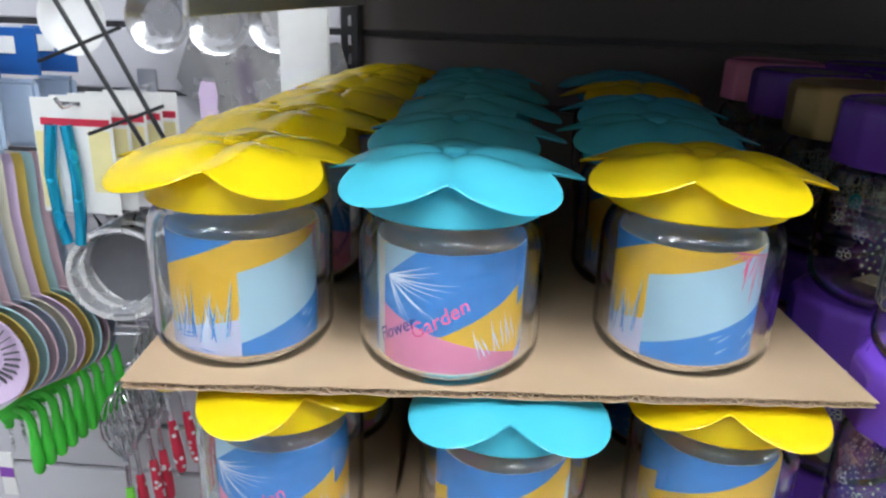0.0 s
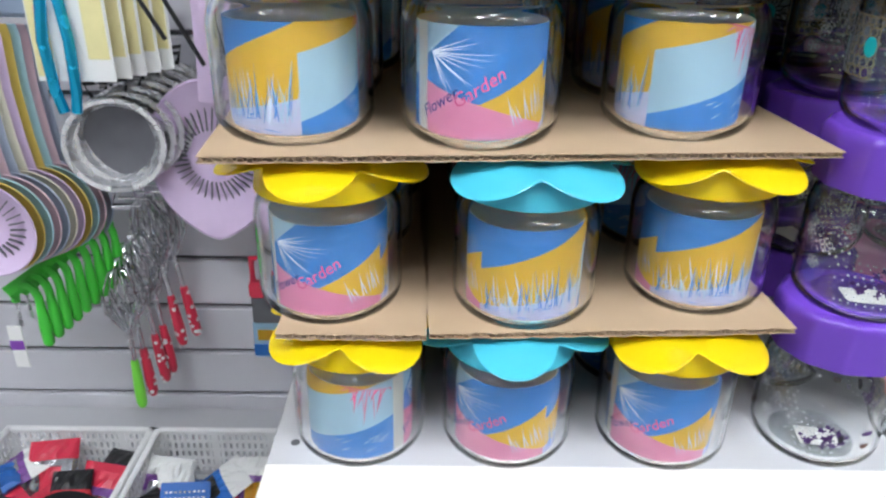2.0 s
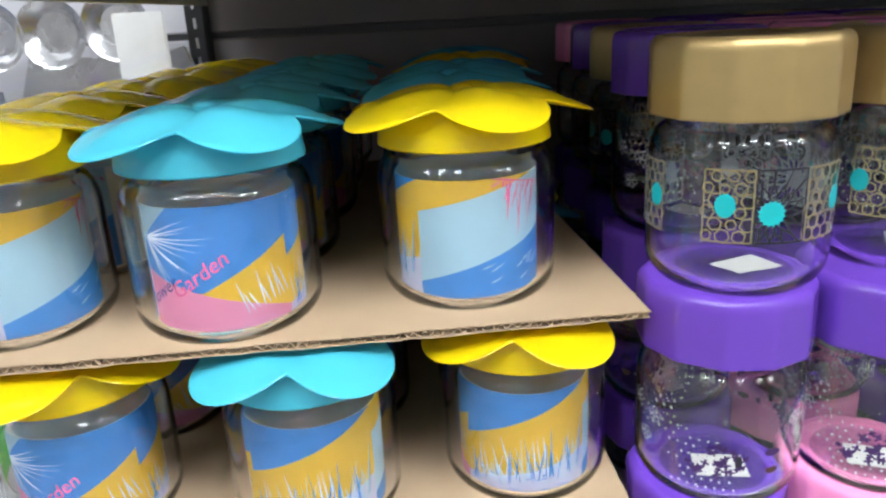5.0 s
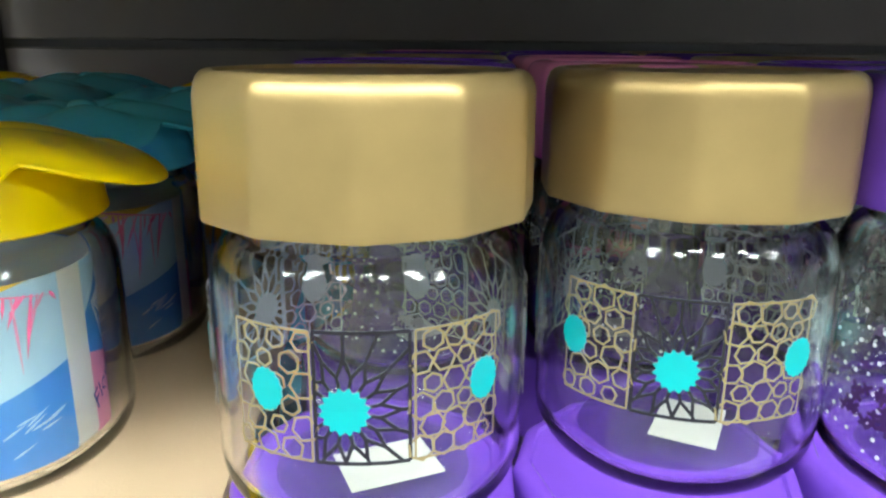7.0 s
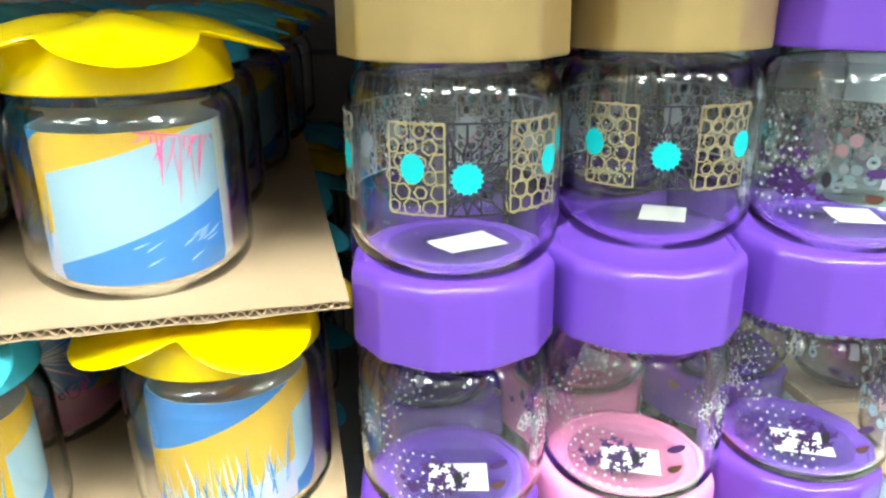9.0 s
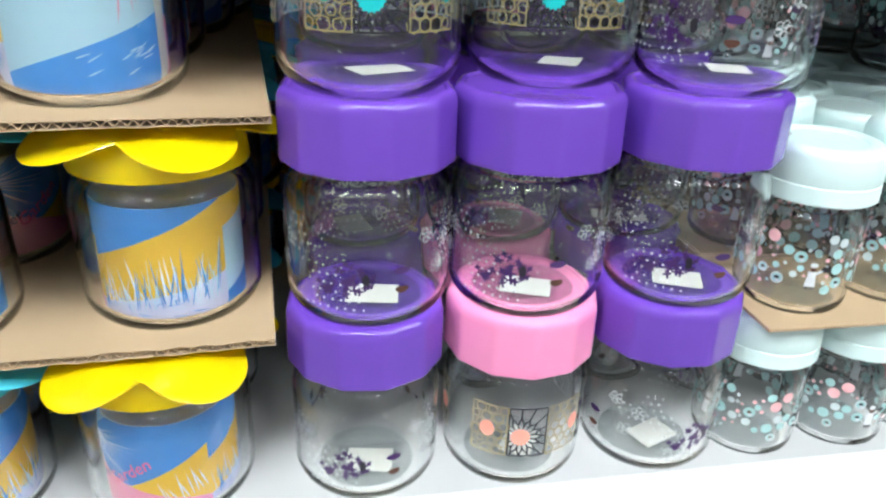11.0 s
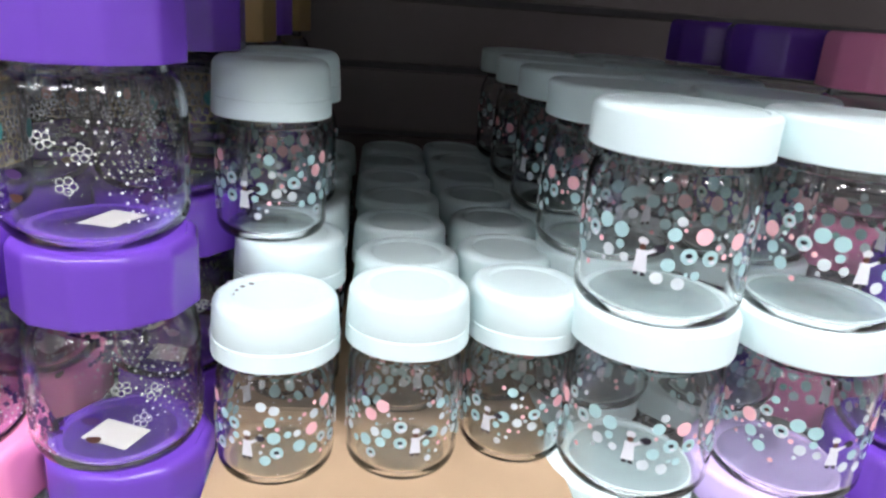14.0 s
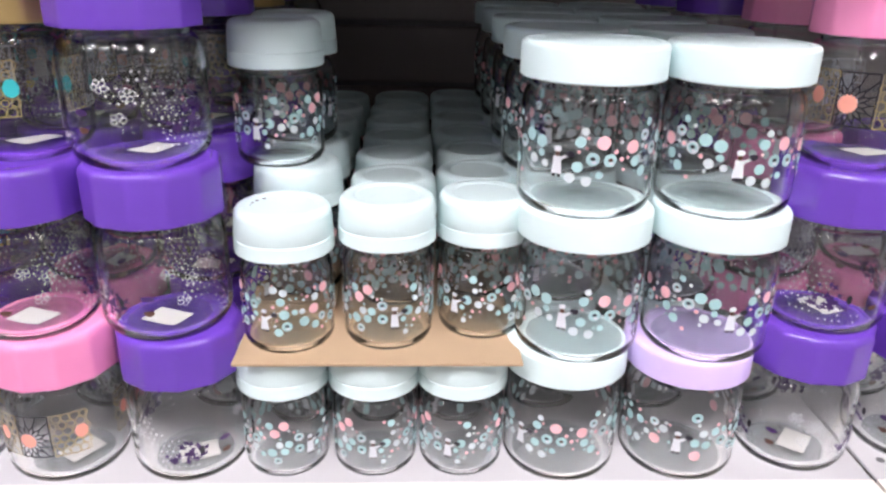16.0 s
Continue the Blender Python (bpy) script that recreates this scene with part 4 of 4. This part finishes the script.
PASTELS = [(MAUVE, "mauve"), (plain("mustard_plastic", (0.62, 0.47, 0.10), 0.4), "mustard"), (plain("pale_blue_plastic", (0.40, 0.62, 0.70), 0.4), "pale blue"),
           (plain("dusty_pink_plastic", (0.72, 0.50, 0.55), 0.4), "dusty pink"), (plain("grey_blue_plastic", (0.38, 0.45, 0.56), 0.4), "grey blue"), (plain("cream_plastic", (0.75, 0.70, 0.56), 0.4), "cream")]
hook(-0.667, 1.262, 0.42)
for k in range(11):
    col, word = PASTELS[k % 6]
    strainer(col, word, 0.070, -0.684 + 0.0034 * k, 0.44 + 0.0165 * k, 1.020 - 0.0025 * k, 0, 26 if k == 0 else 0)


def clip_tool(x, y, z):
    ob = thing("peeler", "green plastic handled peeler hanging in a row", "peeler", "green peelers", (x, y, z))
    part("arch", tube([(0.018 * math.cos(a), 0, 0.030 * math.sin(a)) for a in [math.pi * i / 8 for i in range(9)]], 0.0065), GREEN, ob)
    part("grip", lathe([(0.005, -0.078), (0.0085, -0.073), (0.0095, -0.045), (0.007, -0.012), (0.006, 0.0)], 10, centre=(0.018, 0, 0)), GREEN, ob, "tapered green grip")
    part("blade", box((0.006, 0.002, 0.05), (-0.018, 0, -0.02), 0.0008, seg=1), STEEL, ob, "steel blade", False)
    return ob


for k in range(9):
    f = k / 8
    clip_tool(-0.690 + 0.080 * f, 0.50 + 0.11 * f, 0.872 + 0.060 * f)
hang = thing("tool_hanger", "green plastic hanger strip holding peelers", "hanger", "", (0, 0, 0))
part("strip", tube([(-0.712, 0.49, 0.890), (-0.655, 0.55, 0.925), (-0.600, 0.62, 0.960)], 0.012), GREEN, hang, "green plastic strip")
tagp = thing("blister_pack", "clear peeler pack with white and purple paper tag", "packaging", "", (-0.712, 0.485, 0.80))
part("paper_tag", box((0.022, 0.003, 0.075), (0, 0, 0), 0.001, seg=1), PAPER, tagp, smooth=False)
part("stripe", box((0.021, 0.0012, 0.016), (0, -0.0025, 0.004), 0), plain("purple_paper", (0.22, 0.06, 0.40), 0.6), tagp, smooth=False)


def whisk(x, y, z, handle, word, lean):
    ob = thing("whisk", f"steel balloon whisk with {word} handle, hanging head up", "whisk", "hanging whisks")
    ob.matrix_basis = pose(x, y, z, 0, lean, 0)
    for k in range(7):
        a = math.pi * k / 7
        pts = []
        for i in range(15):
            t = math.pi * (i / 14 * 2 - 1) * 0.5
            rad, h = 0.032 * math.cos(t) ** 0.8 if abs(t) < 1.57 else 0.0, 0
            s = i / 14
            w = 0.031 * math.sin(math.pi * s) ** 0.9
            zz = 0.012 + 0.118 * (1 - abs(2 * s - 1) ** 2.4)
            sx = math.cos(math.pi * s)
            pts.append((0.037 * sx * min(1, zz / 0.06) * math.cos(a), 0.037 * sx * min(1, zz / 0.06) * math.sin(a), zz))
        part("wire_loop", tube(pts, 0.0017, seg=5), STEEL, ob)
    part("neck", lathe([(0.0045, -0.05), (0.0048, 0.0), (0.004, 0.018), (0, 0.019)], 10), STEEL, ob)
    part("handle", lathe([(0, -0.150), (0.006, -0.149), (0.0088, -0.141), (0.0095, -0.115), (0.0082, -0.08), (0.0065, -0.052), (0, -0.05)], 12), handle, ob, f"{word} handle")
    if handle is RED:
        bm = bmesh.new()
        q = random.Random(int(1000 * (x + 2)))
        for i in range(14):
            a, zz = q.uniform(-1.4, 1.4), -0.06 - 0.09 * q.random()
            wrap(bm, disc(0.0038, 8), a, zz, 0.0100, 0)
        part("polka_dots", bm, WHITE, ob, "white polka dots", False)["kind"] = "stuff"
    return ob


hook(-0.545, 0.945, 0.57)
whisk(-0.590, 0.595, 0.755, LIME, "lime green", 0)
whisk(-0.581, 0.610, 0.770, RED, "red polka-dot", -3)
whisk(-0.565, 0.625, 0.790, RED, "red polka-dot", -5)
whisk(-0.554, 0.640, 0.800, RED, "red polka-dot", -4)
whisk(-0.529, 0.630, 0.865, RED, "red polka-dot", -6)
whisk(-0.514, 0.650, 0.872, RED, "red polka-dot", -8)

# Packed tongs on printed cards.
YELLOW_CARD = plain("pale_yellow_card", (0.80, 0.72, 0.36), 0.6)
for k in range(5):
    c = thing("tongs_pack", "blue metal tongs tied on a printed white card", "tongs", "tongs packs", (-0.548 + 0.012 * k, 0.500 + 0.022 * k, 1.285))
    part("card", box((0.104, 0.0012, 0.150), (0, 0, 0), 0.0004, seg=1), PAPER, c, smooth=False)
    part("side_print", box((0.024, 0.0006, 0.100), (-0.038, -0.0011, -0.018), 0), YELLOW_CARD, c, smooth=False)
    part("corner_print", box((0.028, 0.0006, 0.080), (0.034, -0.0011, -0.005), 0), YELLOW_CARD, c, smooth=False)
    part("title_bar", box((0.09, 0.0006, 0.009), (0.004, -0.0012, 0.045), 0), RED, c, "red title print", False)
    if k == 0:
        for sx in (-1, 1):
            part("arm", tube([(sx * 0.010 - 0.014, -0.008, 0.042), (sx * 0.017 - 0.014, -0.012, -0.02), (sx * 0.014 - 0.014, -0.010, -0.085), (sx * 0.008 - 0.014, -0.008, -0.115)], 0.0075), BLUE_METAL, c, "blue anodised arm")
        t = new("lettering", text_mesh("kitchenware", 0.0165, CORAL_INK, "lettering"))
        t.parent = c
        t.matrix_basis = Matrix.Translation((-0.038, -0.0018, -0.018)) @ Matrix.Rotation(radians(-90), 4, "Y") @ Matrix.Rotation(radians(90), 4, "X")
    part("euro_hole", box((0.028, 0.0008, 0.005), (0, -0.0012, 0.068), 0), SLAT_DARK, c, smooth=False)
hook(-0.54, 1.353, 0.47)

# Black wire rack in front of the tools.
rack = thing("wire_rack", "black wire rack hanging beside the jars", "rack", "", (0, 0, 0))
part("rail", tube([(-0.515, 0.42, 1.505), (-0.412, 0.42, 1.311), (-0.395, 0.42, 1.28)], 0.0028), BLACK, rack)
part("rail", tube([(-0.480, 0.42, 1.510), (-0.387, 0.42, 1.319), (-0.352, 0.42, 1.25)], 0.0028), BLACK, rack)
part("rung", tube([(-0.482, 0.42, 1.332), (-0.390, 0.42, 1.368)], 0.0022), BLACK, rack)
part("rung", tube([(-0.530, 0.42, 1.412), (-0.430, 0.42, 1.452)], 0.0022), BLACK, rack)
part("stay", tube([(-0.48, 0.42, 1.51), (-0.48, WALL_Y, 1.55)], 0.0028), BLACK, rack)

# Plates, bowls and packs above the tools.
for x, y, z, r, mt, word in ((-0.530, 0.50, 1.455, 0.043, WHITE, "white"), (-0.470, 0.60, 1.455, 0.045, STEEL, "steel"), (-0.390, 0.60, 1.455, 0.045, STEEL, "steel"), (-0.310, 0.61, 1.46, 0.045, STEEL, "steel")):
    b = thing("serving_bowl", f"shallow round {word} bowl hanging above the tools", "bowl", "hanging bowls", (x, y, z))
    part("bowl", lathe([(0, -0.02), (r * 0.6, -0.017), (r * 0.95, 0.0), (r, 0.003), (r * 0.93, 0.002), (r * 0.58, -0.014), (0, -0.017)], 36, m=facing()), mt, b)
sheet = thing("baking_sheet", "white folded plastic board hanging by the post", "board", "", (-0.262, 0.56, 1.40))
part("board", box((0.065, 0.004, 0.15), (0, 0, 0), 0.0018), WHITE, sheet)
for k in range(3):
    tray = thing("baking_tray", "bright steel baking tray leaning on the slatwall", "tray", "baking trays", (-0.42 + 0.075 * k, 0.655, 1.395 - 0.01 * k))
    tray.matrix_basis = pose(-0.42 + 0.075 * k, 0.655 - 0.004 * k, 1.375, 8, 24 - 20 * k, 0)
    part("tray", box((0.10, 0.006, 0.09), (0, 0, 0), 0.0025), STEEL, tray)
for k in range(4):
    p = thing("blister_pack", "blue-topped clear pack hanging on the slatwall", "packaging", "blue packs", (-0.690 + 0.022 * k, 0.45 + 0.05 * k, 1.36))
    part("header", box((0.07, 0.004, 0.06), (0, 0, 0.05), 0.001, seg=1), BLUE, p, "blue printed header", False)
    part("window_tag", box((0.03, 0.002, 0.022), (-0.008, -0.004, 0.058), 0.0006, seg=1), PAPER, p, smooth=False)
    part("content", box((0.058, 0.014, 0.09), (0, 0, -0.03), 0.006), plain("clouded_plastic", (0.45, 0.55, 0.70), 0.2), p, "clouded clear plastic")

# A grater pack by the jars.
hook(-0.352, 0.900, 0.585)
g = thing("grater_pack", "red-topped grater pack hanging near the jars", "packaging", "", (-0.352, 0.60, 0.80))
part("handle", tube([(-0.018, 0, 0.055), (-0.018, 0, 0.102), (0.012, 0, 0.105), (0.018, 0, 0.055)], 0.006), RED, g, "red plastic handle")
part("cap", box((0.05, 0.02, 0.03), (0, 0, 0.045), 0.004), RED, g)
part("body", box((0.046, 0.016, 0.05), (0, 0, 0.008), 0.002), SLAT_DARK, g, "dark printed body")
part("card", box((0.056, 0.012, 0.07), (0.003, 0, -0.052), 0.002), SKY_INK, g, "pale blue printed card", False)
part("stripe", box((0.056, 0.002, 0.022), (0.003, -0.0075, -0.070), 0), BLUE_INK, g, "blue print", False)
part("picture", box((0.034, 0.002, 0.020), (0.000, -0.0078, -0.040), 0), YELLOW_INK, g, smooth=False)

# Baskets with packets on the ledge.
ledge = shelf("shelf", -1.30, SHELF_L - 0.004, 0.525, -0.04, "low shop shelf under the hanging tools")


def basket(x0, x1, y0, y1, z, h):
    """A tapered plastic basket with rows of square holes."""
    ob = thing("basket", "white plastic basket with square holes, full of packets", "basket", "white baskets", ((x0 + x1) / 2, (y0 + y1) / 2, z))
    w, d = x1 - x0, y1 - y0
    part("base", box((w * 0.9, d * 0.9, 0.003), (0, 0, 0.0015), 0.001, seg=1), WHITE, ob, smooth=False)
    for name, length, m in (("front_side", w, Matrix.Translation((0, -d / 2, 0))), ("back_side", w, Matrix.Translation((0, d / 2, 0))),
                            ("end_side", d, Matrix.Translation((-w / 2, 0, 0)) @ Matrix.Rotation(radians(90), 4, "Z")), ("end_side", d, Matrix.Translation((w / 2, 0, 0)) @ Matrix.Rotation(radians(90), 4, "Z"))):
        bm = bmesh.new()
        n = int(length / 0.0105)
        for k in range(5):
            box((length, 0.003, 0.005), (0, 0, 0.012 + (h - 0.022) * k / 4), 0, bm, m)
        box((length + 0.01, 0.010, 0.008), (0, 0, h - 0.004), 0.002, bm, m)
        for i in range(n + 1):
            wide = 0.012 if i % 9 == 0 else 0.0048
            box((wide, 0.0028, h - 0.01), (-length / 2 + length * i / n, 0, (h - 0.01) / 2 + 0.002), 0, bm, m)
        part(name, bm, WHITE, ob, smooth=False)["kind"] = "stuff"
    return ob


basket(-0.790, -0.548, 0.27, 0.52, 0.5253, 0.092)
basket(-0.536, -0.294, 0.27, 0.52, 0.5253, 0.092)


def packet(x, y, z, w, h, colour, word, spin, tip, seed):
    """A soft crinkled pouch."""
    ob = thing("packet", f"crinkled {word} plastic packet lying in a basket", "packet", "packets in the baskets")
    ob.matrix_basis = pose(x, y, z, tip, 0, spin)
    q = random.Random(seed)
    bm = bmesh.new()
    nx, ny = 10, 8
    sides = []
    for s in (1, -1):
        g = []
        for j in range(ny + 1):
            row = []
            for i in range(nx + 1):
                u, v = i / nx, j / ny
                puff = 0.011 * (math.sin(math.pi * u) * math.sin(math.pi * v)) ** 0.5
                wob = q.uniform(-0.0025, 0.0025) if 0 < i < nx and 0 < j < ny else 0
                row.append(bm.verts.new(((u - 0.5) * w, (v - 0.5) * h, s * puff + wob)))
            g.append(row)
        sides.append(g)
        for j in range(ny):
            for i in range(nx):
                f = (g[j][i], g[j][i + 1], g[j + 1][i + 1], g[j + 1][i])
                bm.faces.new(f if s > 0 else f[::-1])
    bmesh.ops.remove_doubles(bm, verts=bm.verts[:], dist=1e-5)
    for f in bm.faces:
        c = f.calc_center_median()
        f.material_index = 1 if c.y > h * 0.18 else (2 if abs(c.x) < w * 0.25 and c.y < 0 else 0)
    part("pouch", bm, [colour, q.choice((PAPER, RED, BLUE, BLACK)), q.choice((STEEL, BLACK, YELLOW_INK, RED))], ob, f"glossy {word} film", False)
    return ob


FILM = [(plain("red_film", (0.55, 0.04, 0.06), 0.2, bump=0), "red"), (plain("blue_film", (0.03, 0.16, 0.55), 0.2, bump=0), "blue"), (plain("silver_film", (0.40, 0.40, 0.43), 0.15, metal=0.8, bump=0), "silver"),
        (plain("dark_film", (0.05, 0.05, 0.08), 0.2, bump=0), "dark"), (plain("purple_film", (0.20, 0.08, 0.30), 0.2, bump=0), "purple")]
q = random.Random(21)
for k in range(34):
    col, word = FILM[(k * 3 + k // 5) % 5]
    bx = -0.785 + 0.0136 * k + (0.012 if k > 16 else 0)
    packet(bx, q.uniform(0.31, 0.46), 0.548 + 0.030 * q.random() + (0.01 if k % 2 else 0), q.uniform(0.055, 0.085), q.uniform(0.07, 0.10), col, word, q.uniform(-60, 60), q.uniform(5, 50), k)
for k in range(2):
    gr = thing("grater", "flat blue grater with steel holes in a basket", "grater", "flat graters")
    gr.matrix_basis = pose(-0.445 + 0.004 * k, 0.37 - 0.03 * k, 0.600 - 0.025 * k, 50, 0, 4)
    part("frame", box((0.075, 0.055, 0.004), (0, 0, 0), 0.0015), BLUE, gr, "blue plastic frame")
    bm = bmesh.new()
    for i in range(9):
        for j in range(4):
            box((0.004, 0.003, 0.001), (-0.028 + 0.007 * i, -0.014 + 0.009 * j, 0.0027), 0, bm)
    part("holes", bm, STEEL, gr, "steel grating holes", False)["kind"] = "stuff"
pan = thing("pan", "round black non-stick pan resting on a basket", "pan", "", (0, 0, 0))
pan.matrix_basis = pose(-0.600, 0.315, 0.566, 52, 0, 0)
part("dish", lathe([(0, 0.0), (0.060, 0.0), (0.075, 0.020), (0.078, 0.022), (0.074, 0.020), (0.059, 0.003), (0, 0.003)], 40), BLACK, pan)

# ---- goods on the shelf below ----
UNDER = [(-0.125, TEAL, "turquoise"), (-0.055, plain("tomato_plastic", (0.72, 0.13, 0.09), 0.3), "tomato red"), (0.030, WHITE, "white"), (0.118, WHITE, "white"), (0.205, plain("charcoal_plastic", (0.03, 0.02, 0.03), 0.35), "charcoal"),
         (0.292, WHITE, "white"), (0.375, plain("sea_green_plastic", (0.10, 0.50, 0.50), 0.3), "sea green"), (0.455, plain("coral_plastic", (0.75, 0.22, 0.20), 0.3), "coral"), (0.545, WHITE, "white"), (0.635, TEAL, "turquoise")]
for k, (x, mt, word) in enumerate(UNDER):
    c = thing("canister", f"{word} kitchen canister with lid on the lower shelf", "canister", "canisters on the lower shelf", (x, 0.145, 0.60))
    w = 0.060 if k < 2 else 0.084
    if k == 0:
        part("body", lathe([(0.03, 0), (0.033, 0.003), (0.034, 0.12), (0.028, 0.135), (0.028, 0.14), (0, 0.14)], 32), mt, c)
        part("lid", lathe([(0.031, 0.137), (0.032, 0.14), (0.032, 0.165), (0.027, 0.172), (0, 0.173)], 32), mt, c)
        part("handle", tube([(0.030, 0, 0.15), (0.045, 0, 0.145), (0.045, 0, 0.09), (0.033, 0, 0.08)], 0.005), mt, c)
    else:
        part("body", box((w, 0.08, 0.14), (0, 0, 0.07), 0.008), mt, c)
        part("lid", box((w + 0.003, 0.083, 0.030), (0, 0, 0.156), 0.006), mt, c)
        part("band", box((w * 0.6, 0.002, 0.04), (0, -0.0405, 0.08), 0.0005, seg=1), PAPER, c, smooth=False)
